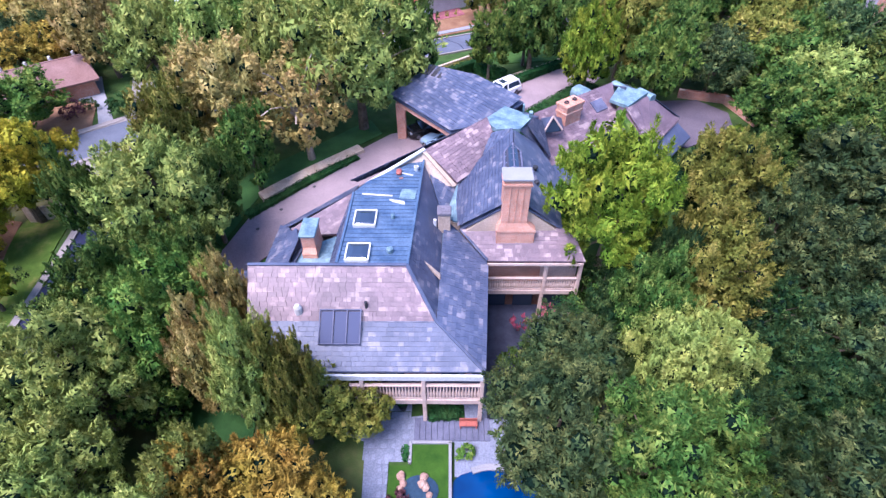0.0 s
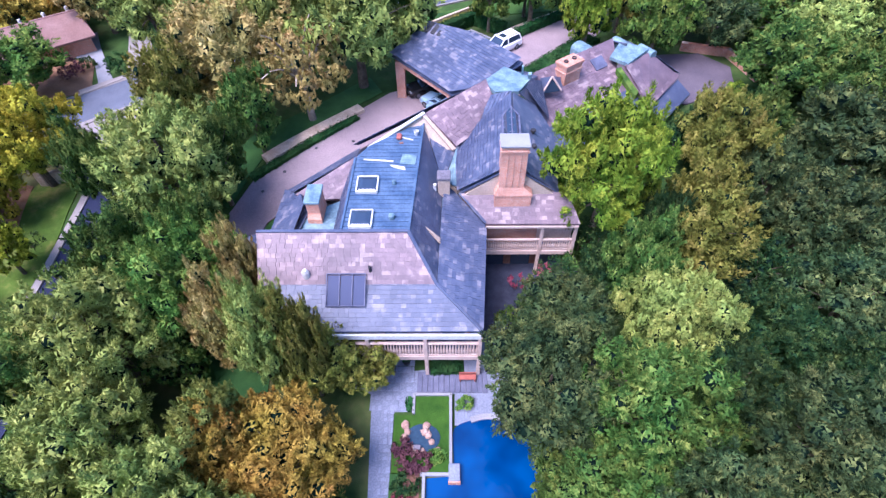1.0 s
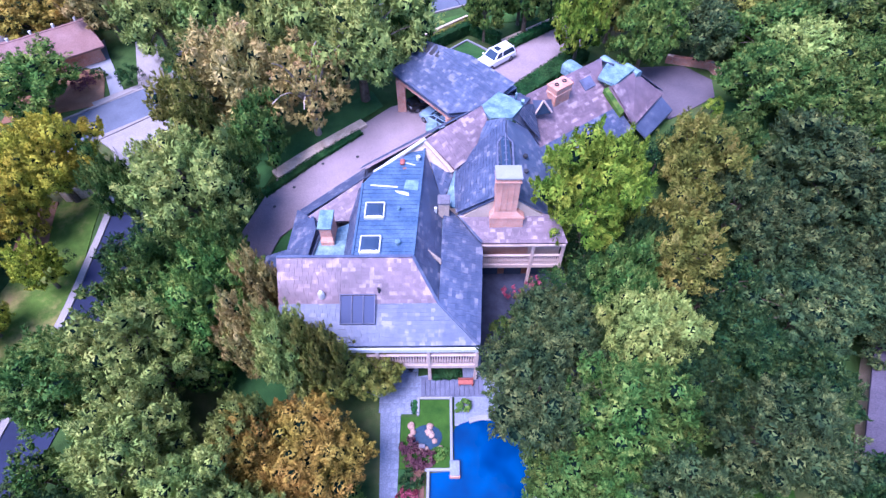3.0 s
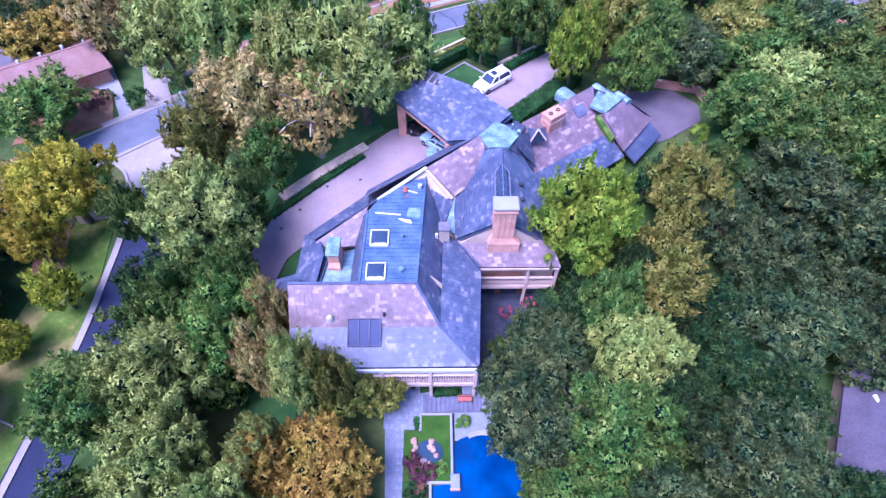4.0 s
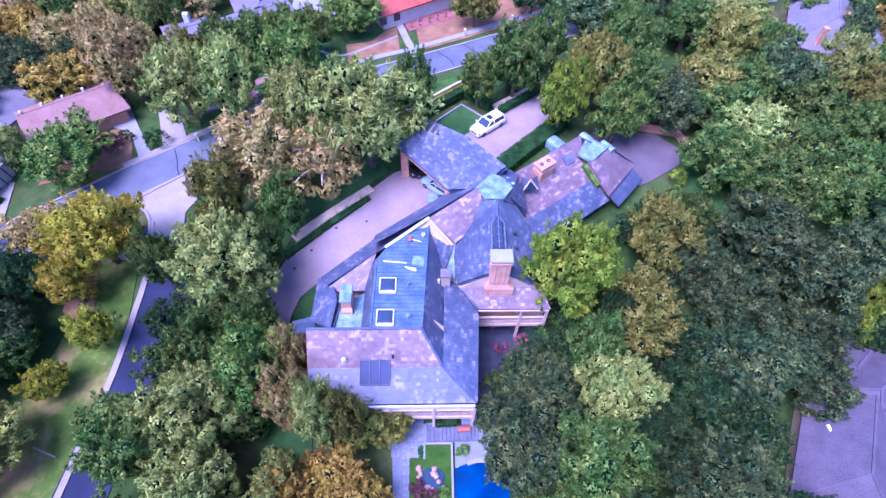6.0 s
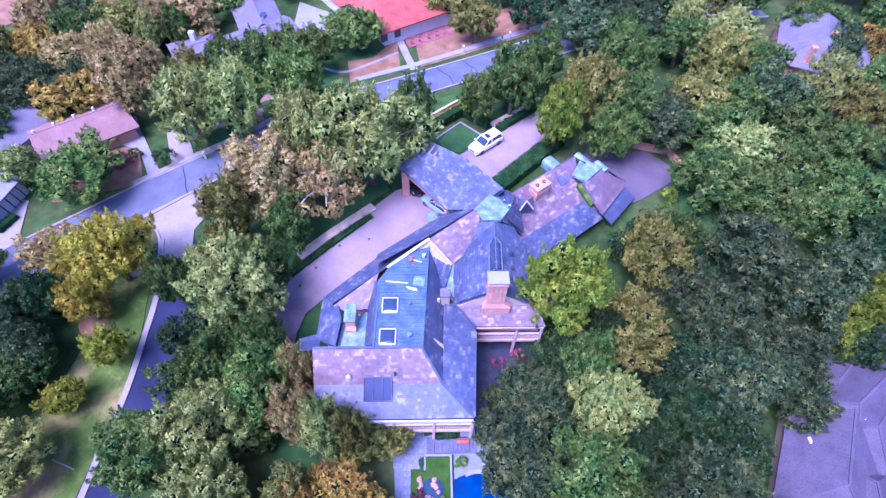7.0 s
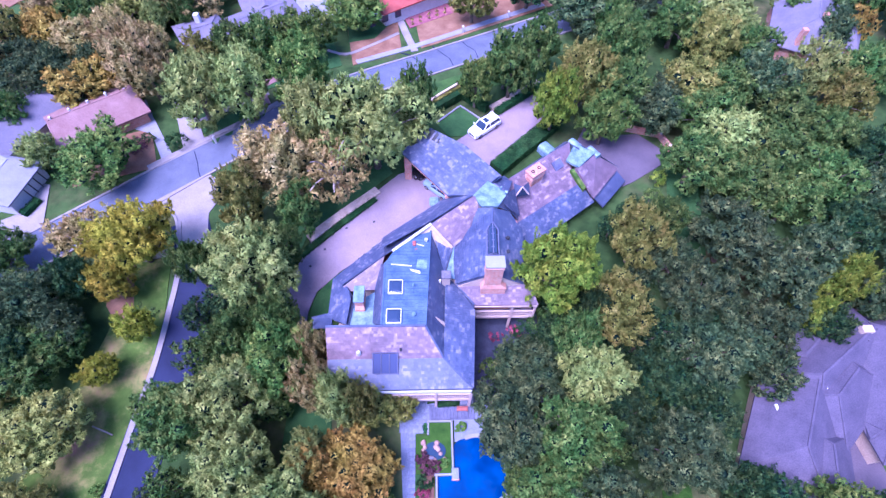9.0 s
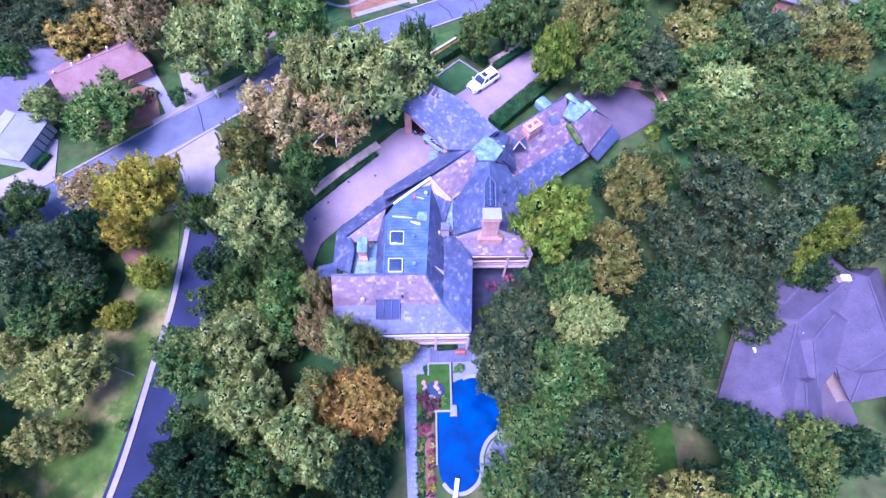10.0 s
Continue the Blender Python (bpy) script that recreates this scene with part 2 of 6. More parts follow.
def water_material():
    m, n, l, b = material("pool water", 0.06, 0.0, 0.5)
    t = noise_tex(n, l, 0.35, 2)
    r = ramp(n, [(0.35, (0.0025, 0.024, 0.1)), (0.65, (0.005, 0.05, 0.18))])
    l.new(t.outputs[0], r.inputs[0])
    l.new(r.outputs[0], b.inputs["Base Color"])
    w = noise_tex(n, l, 3.0, 3)
    bump(n, l, b, w.outputs[0], 0.06, 0.05)
    return m


WATER = water_material()


def ground_material(name, stops, scale):
    m, n, l, b = material(name, 0.95, 0.0, 0.1)
    a, c, d = noise_tex(n, l, scale, 6, 0.68), noise_tex(n, l, 0.5, 5), noise_tex(n, l, 9, 3)
    r = ramp(n, stops)
    l.new(a.outputs[0], r.inputs[0])
    s = ramp(n, [(0.3, (0.6, 0.6, 0.6)), (0.7, (1.3, 1.25, 1.15))])
    l.new(c.outputs[0], s.inputs[0])
    l.new(mixed(n, l, r.outputs[0], s.outputs[0], 1.0, "MULTIPLY"), b.inputs["Base Color"])
    bump(n, l, b, d.outputs[0], 0.8, 0.06)
    return m


GROUND = ground_material("woodland ground", [(0.36, (0.026, 0.055, 0.014)), (0.5, (0.045, 0.085, 0.022)), (0.62, (0.085, 0.09, 0.036)), (0.74, (0.15, 0.095, 0.055))], 0.06)
VERGE = ground_material("worn verge grass", [(0.3, (0.0432, 0.0936, 0.013)), (0.48, (0.0792, 0.1296, 0.0216)), (0.58, (0.2, 0.19, 0.06)), (0.7, (0.26, 0.16, 0.1))], 0.16)


# ---- helpers of this scene ----
def link_mesh(name, bm, mat, parent=None, label=""):
    me = bpy.data.meshes.new(name)
    bm.normal_update()
    bm.to_mesh(me)
    bm.free()
    me.materials.append(mat)
    ob = new(name, me)
    if parent:
        ob.parent = parent
    if label:
        ob["label"] = label
    return ob


part = link_mesh


def raw(name, verts, faces, mat, parent=None, label="", smooth=False):
    me = bpy.data.meshes.new(name)
    me.from_pydata([tuple(v) for v in verts], [], faces)
    me.materials.append(mat)
    if smooth:
        me.polygons.foreach_set("use_smooth", [True] * len(me.polygons))
    me.update()
    ob = new(name, me)
    if parent:
        ob.parent = parent
    if label:
        ob["label"] = label
    return ob


def thing(name, label, category, group="", kind="", at=(0, 0, 0)):
    ob = new(name)
    ob.location = at
    ob.empty_display_size = 0.5
    return tagged(ob, label, category, group, kind)


def add_box(bm, lo, hi, bevel=0.0, m=None):
    size, mid = [h - a for a, h in zip(lo, hi)], [(a + h) / 2 for a, h in zip(lo, hi)]
    mat = Matrix.Translation(mid) @ Matrix.Diagonal((*size, 1))
    got = bmesh.ops.create_cube(bm, size=1, matrix=(m @ mat) if m else mat)
    if bevel:
        edges = list({e for v in got["verts"] for e in v.link_edges})
        bmesh.ops.bevel(bm, geom=edges, offset=bevel, segments=1, affect="EDGES")
    return bm


def box(name, lo, hi, mat, parent=None, label="", bevel=0.02, m=None):
    return part(name, add_box(bmesh.new(), lo, hi, bevel, m), mat, parent, label)


def beam(name, a, c, width, height, mat, parent=None, label=""):
    """A squared bar from a to c."""
    a, c = Vector(a), Vector(c)
    d = c - a
    m = Matrix.Translation((a + c) / 2) @ d.to_track_quat("X", "Z").to_matrix().to_4x4()
    h = d.length / 2
    return part(name, add_box(bmesh.new(), (-h, -width / 2, -height / 2), (h, width / 2, height / 2), min(width, height) * 0.12, m), mat, parent, label)


def add_ring(bm, rings, closed_top=True, closed_bottom=True):
    """Joins loops of points, all of one length, into a skin."""
    loops = [[bm.verts.new(p) for p in r] for r in rings]
    k = len(loops[0])
    for a, c in zip(loops, loops[1:]):
        for i in range(k):
            bm.faces.new((a[i], a[(i + 1) % k], c[(i + 1) % k], c[i]))
    if closed_bottom:
        bm.faces.new(loops[0][::-1])
    if closed_top:
        bm.faces.new(loops[-1])
    return bm


def circle(x, y, z, r, k=10, sx=1.0, sy=1.0, turn=0.0):
    return [(x + r * sx * math.cos(turn + math.tau * i / k), y + r * sy * math.sin(turn + math.tau * i / k), z) for i in range(k)]


def slab(name, pts, thick, mat, parent=None, label=""):
    """A polygon of roof or paving with thickness below it."""
    bm = bmesh.new()
    n = Vector((0, 0, 0))
    for a, c in zip(pts, pts[1:] + pts[:1]):
        n += Vector(a).cross(Vector(c))
    if n.z < 0:
        pts = pts[::-1]
    top = [bm.verts.new(p) for p in pts]
    low = [bm.verts.new((p[0], p[1], p[2] - thick)) for p in pts]
    bm.faces.new(top)
    bm.faces.new(low[::-1])
    for i in range(len(pts)):
        j = (i + 1) % len(pts)
        bm.faces.new((top[j], top[i], low[i], low[j]))
    bm.normal_update()
    bmesh.ops.triangulate(bm, faces=[f for f in bm.faces if len(f.verts) > 4], ngon_method="EAR_CLIP")
    return part(name, bm, mat, parent, label)


def clip_poly(poly, a, c):
    """The part of a flat polygon on the left of the line a to c."""
    out = []
    side = [(c[0] - a[0]) * (p[1] - a[1]) - (c[1] - a[1]) * (p[0] - a[0]) for p in poly]
    for i, p in enumerate(poly):
        j = (i + 1) % len(poly)
        if side[i] >= 0:
            out.append(p)
        if (side[i] >= 0) != (side[j] >= 0):
            f = side[i] / (side[i] - side[j])
            out.append((p[0] + f * (poly[j][0] - p[0]), p[1] + f * (poly[j][1] - p[1])))
    return out


def slates(pts, parent, mat, wide=0.42, high=0.3, jitter=0.5):
    """Rows of slates over a convex roof polygon pts whose first edge is its eave; each has its own edge and lies a little proud."""
    p0 = Vector(pts[0])
    u = (Vector(pts[1]) - p0).normalized()
    n = Vector((0, 0, 0))
    for a, c in zip(pts, pts[1:] + pts[:1]):
        n += Vector(a).cross(Vector(c))
    n = n.normalized()
    if n.z < 0:
        n = -n
    v = n.cross(u).normalized()
    flat = [((Vector(p) - p0).dot(u), (Vector(p) - p0).dot(v)) for p in pts]
    lift = [(Vector(p) - p0).dot(n) for p in pts]
    area = sum(a[0] * c[1] - a[1] * c[0] for a, c in zip(flat, flat[1:] + flat[:1]))
    if area < 0:
        flat = flat[::-1]
    lo, hi = np.min(flat, 0), np.max(flat, 0)
    verts, faces = [], []
    row = 0
    y = lo[1]
    while y < hi[1]:
        x = lo[0] - rng.uniform(0, wide)
        while x < hi[0]:
            w = wide * rng.uniform(1 - jitter, 1 + jitter)
            q = [(x + 0.008, y + 0.006), (x + w - 0.008, y + 0.006), (x + w - 0.008, y + high), (x + 0.008, y + high)]
            for a, c in zip(flat, flat[1:] + flat[:1]):
                if q:
                    q = clip_poly(q, a, c)
            if len(q) >= 3:
                k = len(verts)
                tip = rng.uniform(0.022, 0.042)
                base = max(lift) + 0.012
                for s, t in q:
                    up = base + tip * (1 - (t - y) / high * 0.8)
                    verts.append(p0 + u * s + v * t + n * up)
                for s, t in q:
                    verts.append(p0 + u * s + v * t + n * (base - 0.01))
                c = len(q)
                faces.append(tuple(range(k, k + c)))
                faces += [(k + i, k + c + i, k + c + (i + 1) % c, k + (i + 1) % c) for i in range(c)]
            x += w
        y += high
        row += 1
    ob = raw("slate_covering", verts, faces, mat, parent)
    ob["kind"] = "stuff"
    return ob


def roof_slope(pts, parent, thick=0.14, label="", name="roof_slope", wide=0.42, high=0.3, mat=SLATE):
    """A slope of slate: boards below, and rows of slates on them."""
    ob = slab(name, pts, thick, mat, parent, label)
    slates(pts, ob, mat, wide, high)
    return ob


# ---- ground ----
LEVEL_Y = np.arange(-140.0, 360.0, 0.85)
LEVEL = np.interp(LEVEL_Y, [-51.0, 6.8, 10.2, 28.9, 38.2, 51.0, 69.7, 102.0], [-2.29, -2.29, -2.29, 1.02, 1.36, 1.27, -0.26, -0.51])
LEVEL = np.convolve(np.pad(LEVEL, 6, "edge"), np.hanning(15)[1:-1] / np.hanning(15)[1:-1].sum(), "valid")


def ease(x):
    x = min(max(x, 0.0), 1.0)
    return x * x * (3 - 2 * x)


def level(x, y):
    """The ground's height: it rises behind the pool terrace and falls towards the east, with a sunken court beside the house."""
    z = float(np.interp(y, LEVEL_Y, LEVEL))
    west = ease((-20.4 - x) / 11.9)
    z = z * (1 - west) + west * float(np.interp(y, [-17, 4.25, 22.1, 42.5, 68], [-2.04, -1.53, 0.26, 0.34, 0.17]))
    z -= 3.06 * math.exp(-((x - 40.8) / 18.7) ** 2 - ((y - 8.5) / 22.1) ** 2)
    sunk = ease((y - 7.5) / 0.7) * ease((21.2 - y) / 1.3) * ease((x - 0.5) / 0.7) * ease((11.9 - x) / 1.3)
    return z * (1 - sunk) - 3.15 * sunk


def steps_to(*runs):
    out = []
    for lo, hi, step in runs:
        out += list(np.arange(lo, hi, step))
    return out


gx = steps_to((-2000, -400, 400), (-400, -90, 31), (-90, 90, 1.2), (90, 400, 31), (400, 2001, 400))
gy = steps_to((-2000, -400, 400), (-400, -60, 34), (-60, 110, 1.2), (110, 400, 29), (400, 2001, 400))
verts = [(x, y, level(x, y) - 0.05) for y in gy for x in gx]
w = len(gx)
faces = [(j * w + i, j * w + i + 1, (j + 1) * w + i + 1, (j + 1) * w + i) for j in range(len(gy) - 1) for i in range(w - 1)]
ground = tagged(raw("ground", verts, faces, GROUND, smooth=True), "woodland ground of grass, leaf litter and bare earth", "ground", kind="structure")


def drape(name, outline, mat, lift=0.03, thick=0.25, cell=1.6, parent=None, label="", category="", kind="structure"):
    """A patch of ground cover that follows the ground."""
    bm = bmesh.new()
    bm.faces.new([bm.verts.new((x, y, 0)) for x, y in outline])
    bmesh.ops.recalc_face_normals(bm, faces=bm.faces[:])
    xs, ys = [p[0] for p in outline], [p[1] for p in outline]
    for lo, hi, axis in ((min(xs), max(xs), 0), (min(ys), max(ys), 1)):
        at = lo + cell
        while at < hi:
            co, no = [0, 0, 0], [0, 0, 0]
            co[axis], no[axis] = at, 1
            bmesh.ops.bisect_plane(bm, geom=bm.verts[:] + bm.edges[:] + bm.faces[:], plane_co=co, plane_no=no)
            at += cell
    for f in bm.faces:
        if f.normal.z < 0:
            f.normal_flip()
    ext = bmesh.ops.extrude_face_region(bm, geom=bm.faces[:])
    top = {v for v in ext["geom"] if isinstance(v, bmesh.types.BMVert)}
    for v in bm.verts:
        v.co.z = level(v.co.x, v.co.y) + (lift if v in top else lift - thick)
    bmesh.ops.recalc_face_normals(bm, faces=bm.faces[:])
    ob = part(name, bm, mat, parent)
    if not parent:
        tagged(ob, label, category, kind=kind)
    return ob


def strip(name, line, width, mat, lift=0.05, thick=0.3, label="", category="", parent=None):
    """A band of even width along a line, for roads, kerbs and walls."""
    left, right = [], []
    for i, (x, y) in enumerate(line):
        a, c = line[max(i - 1, 0)], line[min(i + 1, len(line) - 1)]
        d = Vector((c[0] - a[0], c[1] - a[1])).normalized()
        wide = width / 2
        left.append((x - d.y * wide, y + d.x * wide))
        right.append((x + d.y * wide, y - d.x * wide))
    return drape(name, left + right[::-1], mat, lift, thick, 1.6, parent, label, category)


def smooth_line(pts, n=6):
    out = []
    for i in range(len(pts) - 1):
        p0, p1, p2, p3 = pts[max(i - 1, 0)], pts[i], pts[i + 1], pts[min(i + 2, len(pts) - 1)]
        for k in range(n):
            t = k / n
            out.append(tuple(0.5 * (2 * p1[j] + (p2[j] - p0[j]) * t + (2 * p0[j] - 5 * p1[j] + 4 * p2[j] - p3[j]) * t * t + (3 * p1[j] - p0[j] - 3 * p2[j] + p3[j]) * t ** 3) for j in (0, 1)))
    return out + [pts[-1]]


# the street behind, and the lane on the west side
street_line = smooth_line([(-62.06, 17.24), (-51.99, 25.43), (-39.57, 35.95), (-33, 41.76), (-23.42, 48.76), (-13.24, 55.9), (-3.64, 61.18), (6.89, 66.93), (19.6, 73.42), (35.76, 80.56), (60.48, 86.23)], 6)
strip("road", street_line, 6.16, OLDASPHALT, 0.05, label="worn grey asphalt street with cracks", category="road")
for side in (2.95, -2.95):
    shifted = []
    for i, (x, y) in enumerate(street_line):
        a, c = street_line[max(i - 1, 0)], street_line[min(i + 1, len(street_line) - 1)]
        d = Vector((c[0] - a[0], c[1] - a[1])).normalized()
        shifted.append((x - d.y * side, y + d.x * side))
    strip("kerb", shifted, 0.3, CONCRETE, 0.16, label="pale concrete street kerb", category="kerb")
for line in ([(-34.85, 42.93), (-34.39, 41.9), (-33.91, 40.75), (-33.5, 39.35), (-32.91, 38.1)], [(-6.6, 64.95), (-5.19, 64.37), (-4.12, 63.11), (-3.3, 62.17), (-2.72, 60.9)],
             [(-1.31, 66.86), (0.21, 64.76), (1.37, 63.48), (1.93, 61.38)], [(3.24, 68.81), (4.63, 66.81), (5.67, 65.8), (6.06, 63.48)]):
    strip("road_crack", line, 0.12, ASPHALT, 0.058, label="tarred crack across the old street", category="crack")
lane = smooth_line([(-32.7, 30.92), (-30.29, 23.96), (-30.04, 17.61), (-30.54, 11.3), (-31.62, 4.74), (-32.76, -4.91), (-34.59, -15.48), (-36.46, -30.99)], 6)
strip("road", lane, 4.62, ASPHALT, 0.05, label="dark asphalt lane between the trees", category="road")
lane_kerb = smooth_line([(-34.05, 30.81), (-32.34, 23.83), (-32.27, 17.97), (-32.53, 11.86), (-33.45, 5.13), (-34.3, -4.48), (-36.11, -15.4), (-37.7, -30.87)], 6)
strip("kerb", lane_kerb, 0.61, CONCRETE, 0.17, label="pale concrete kerb along the dark lane", category="kerb")
drape("pavement", [(-37.96, 34.24), (-32.18, 38.95), (-28.72, 36.56), (-30.56, 32.24), (-29.77, 27.48), (-33.3, 27.29), (-34.14, 30.81), (-35.29, 32.65)], CONCRETE, 0.06, label="pale concrete apron at the lane's mouth", category="pavement")
strip("kerb", smooth_line([(-37.65, 34.02), (-35.45, 32.51), (-34.19, 30.56), (-33.43, 27.52)], 5), 0.29, CONCRETE, 0.2, label="curved concrete kerb round the lawn", category="kerb")

# the drive along the house, and the court
drive_line = [(-19.96, 17.41), (-19.36, 21.44), (-16.71, 28.01), (-9.78, 34.24), (-6.24, 37.81), (-1.93, 39.74), (2.67, 34.06), (-3.86, 29.51), (-7.75, 27.22), (-13.02, 23.5), (-15.7, 20.95), (-16.48, 18.71), (-16.7, 16.52)]
drape("drive", drive_line, DRIVE, 0.06, label="pinkish concrete drive along the house", category="drive")
drape("court", [(-1.93, 39.74), (2.67, 34.06), (7.88, 37.69), (15.85, 47.49), (19, 52.19), (15.11, 56.45), (7.01, 50.12), (5.6, 47.23), (1.45, 43.73)], DRIVE, 0.07, label="pinkish concrete parking court", category="drive")
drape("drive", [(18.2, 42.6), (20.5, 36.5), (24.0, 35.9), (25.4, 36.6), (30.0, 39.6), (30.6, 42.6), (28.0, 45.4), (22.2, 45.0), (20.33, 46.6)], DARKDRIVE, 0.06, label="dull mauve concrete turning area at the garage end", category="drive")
drape("lawn", [(-19.45, 22.46), (-17.31, 28.42), (-10.21, 34.95), (-7.07, 38.04), (-8.61, 40.85), (-13.09, 36.3), (-19.13, 31.02), (-21.93, 24.43)], SHADEGRASS, 0.035, label="strip of green lawn beside the drive", category="lawn")
drape("lawn", [(-0.89, 47.33), (2.64, 50.94), (5.83, 47.51), (3.4, 44.99), (0.61, 44.82)], SHADEGRASS, 0.05, label="small square lawn inside clipped hedges", category="lawn")
drape("lawn", [(-5.23, 48.48), (2.5, 55.29), (14.38, 57.03), (15.96, 61.58), (6.09, 60.87), (-1.56, 56.52), (-9.65, 50.67)], GRASS, 0.03, label="lawn between the hedge and the street", category="lawn")
drape("lawn", [(-32.6, 44.25), (-26.04, 49.68), (-27.6, 53.22), (-34.89, 47.37)], SHADEGRASS, 0.05, label="square front lawn framed by paths", category="lawn")
drape("lawn", [(-35.53, 48.86), (-28.53, 54.45), (-15.81, 61.38), (-18.69, 70.96), (-34.48, 59.85)], SHADEGRASS, 0.04, label="shaded front lawn under trees", category="lawn")
drape("lawn", [(-49.4, 36.58), (-39.24, 40.07), (-42, 47.49), (-44.92, 46.39), (-50.08, 42.89)], DRYGRASS, 0.04, label="dry reddish front lawn", category="lawn")
drape("lawn", [(-14.1, 61.35), (-6.51, 66.11), (-7.37, 74.54), (-15.76, 71.22)], DRYGRASS, 0.05, label="dry front lawn crossed by a path", category="lawn")
drape("lawn", [(-3.21, 66.28), (8.28, 72.61), (20.61, 79.21), (15.7, 87.6), (2.31, 78.75), (-4.47, 75.67)], DRYGRASS, 0.05, label="reddish dry lawn beside the street", category="lawn")
drape("lawn", [(-39.3, -31), (-36.6, -15.4), (-34.9, -4.5), (-33.9, 5.1), (-32.9, 11.2), (-32.7, 18.4), (-33.6, 26.0), (-37.4, 25.8), (-38.5, 16.3), (-41, 5.8), (-46, -8), (-54, -31)], VERGE, 0.03, label="green verge with worn reddish patches", category="lawn")
drape("lawn", [(-40.41, 25.58), (-37.78, 24.97), (-36.24, 18.29), (-37.33, 16.3), (-39.57, 19.18)], DRYGRASS, 0.05, label="bare reddish patch under the trees", category="lawn")
drape("lawn", [(-15.42, -2.01), (-12.33, 0.16), (-13.23, 9.87), (-17.59, 9.79), (-17.87, 2.36)], SHADEGRASS, 0.05, label="shaded lawn among the trees", category="lawn")
drape("lawn", [(20.49, -6.48), (24.33, -5.54), (25.01, 0.99), (22.31, 2.24)], BRIGHTGRASS, 0.05, label="bright green lawn between the trees", category="lawn")
drape("lawn", [(28.2, 27.4), (33.18, 26.01), (34.63, 37.13), (30.7, 39.14)], SHADEGRASS, 0.05, label="shaded lawn beside the garage drive", category="lawn")

drape("field", [(-125, 72), (-76, 74), (-69, 84), (-68, 130), (-125, 130)], DRYGRASS, 0.05, cell=4, label="pale bare field beyond the wood", category="field")

# ---- trees ----
def leaf_cloud(count, lobes, seed, spread=0.66, size=(0.14, 0.27), flat=0.78, per=36, slim=0.5):
    """Leaves in tufts over the lobes of a crown, with gaps between them."""
    r = np.random.default_rng(seed)
    lob = np.array([o[:3] for o in lobes])
    rads = np.array([o[3] for o in lobes])
    squash = np.array((1, 1, flat))
    centres, ways = [], []
    while len(centres) < count:
        k = r.choice(len(lobes), p=rads ** 2 / (rads ** 2).sum())
        d = r.normal(size=3)
        d /= np.linalg.norm(d)
        if d[2] < -0.45:
            continue
        p = lob[k] + d * rads[k] * squash * r.uniform(0.86, 1.1)
        q = (p - lob) / (squash * rads[:, None])
        if ((q * q).sum(1) < 0.6).any():
            continue
        centres.append(p)
        ways.append(d)
    centres, ways = np.array(centres), np.array(ways)
    n = count * per
    c = np.repeat(centres, per, 0)
    wy = np.repeat(ways, per, 0)
    off = r.normal(size=(n, 3))
    off /= np.linalg.norm(off, axis=1)[:, None]
    out = off * 0.8 + wy * 0.7 + np.array((0, 0, 0.35))
    out /= np.linalg.norm(out, axis=1)[:, None]
    off = out * (spread * r.uniform(0.15, 1, n) ** 0.7 * np.repeat(r.uniform(0.6, 1.3, count), per))[:, None]
    c = c + off + r.normal(size=(n, 3)) * spread * 0.14
    u = out * 0.75 + r.normal(size=(n, 3)) * 0.6
    u /= np.linalg.norm(u, axis=1)[:, None]
    nrm = out * 0.7 + wy * 0.8 + np.array((0, 0, 0.25)) + r.normal(size=(n, 3)) * 0.38
    v = np.cross(nrm, u)
    v /= np.linalg.norm(v, axis=1)[:, None]
    s = r.uniform(*size, n)[:, None]
    quad = np.stack([c - u * s, c - v * s * slim, c + u * s, c + v * s * slim], 1).reshape(-1, 3)
    return quad, np.arange(4 * n).reshape(-1, 4)


def limb(bm, a, c, ra, rc, bend, k=6):
    a, c = Vector(a), Vector(c)
    rings = []
    for i in range(5):
        t = i / 4
        p = a.lerp(c, t) + Vector(bend) * math.sin(t * math.pi)
        rings.append(circle(p.x, p.y, p.z, ra + (rc - ra) * t, k))
    add_ring(bm, rings)


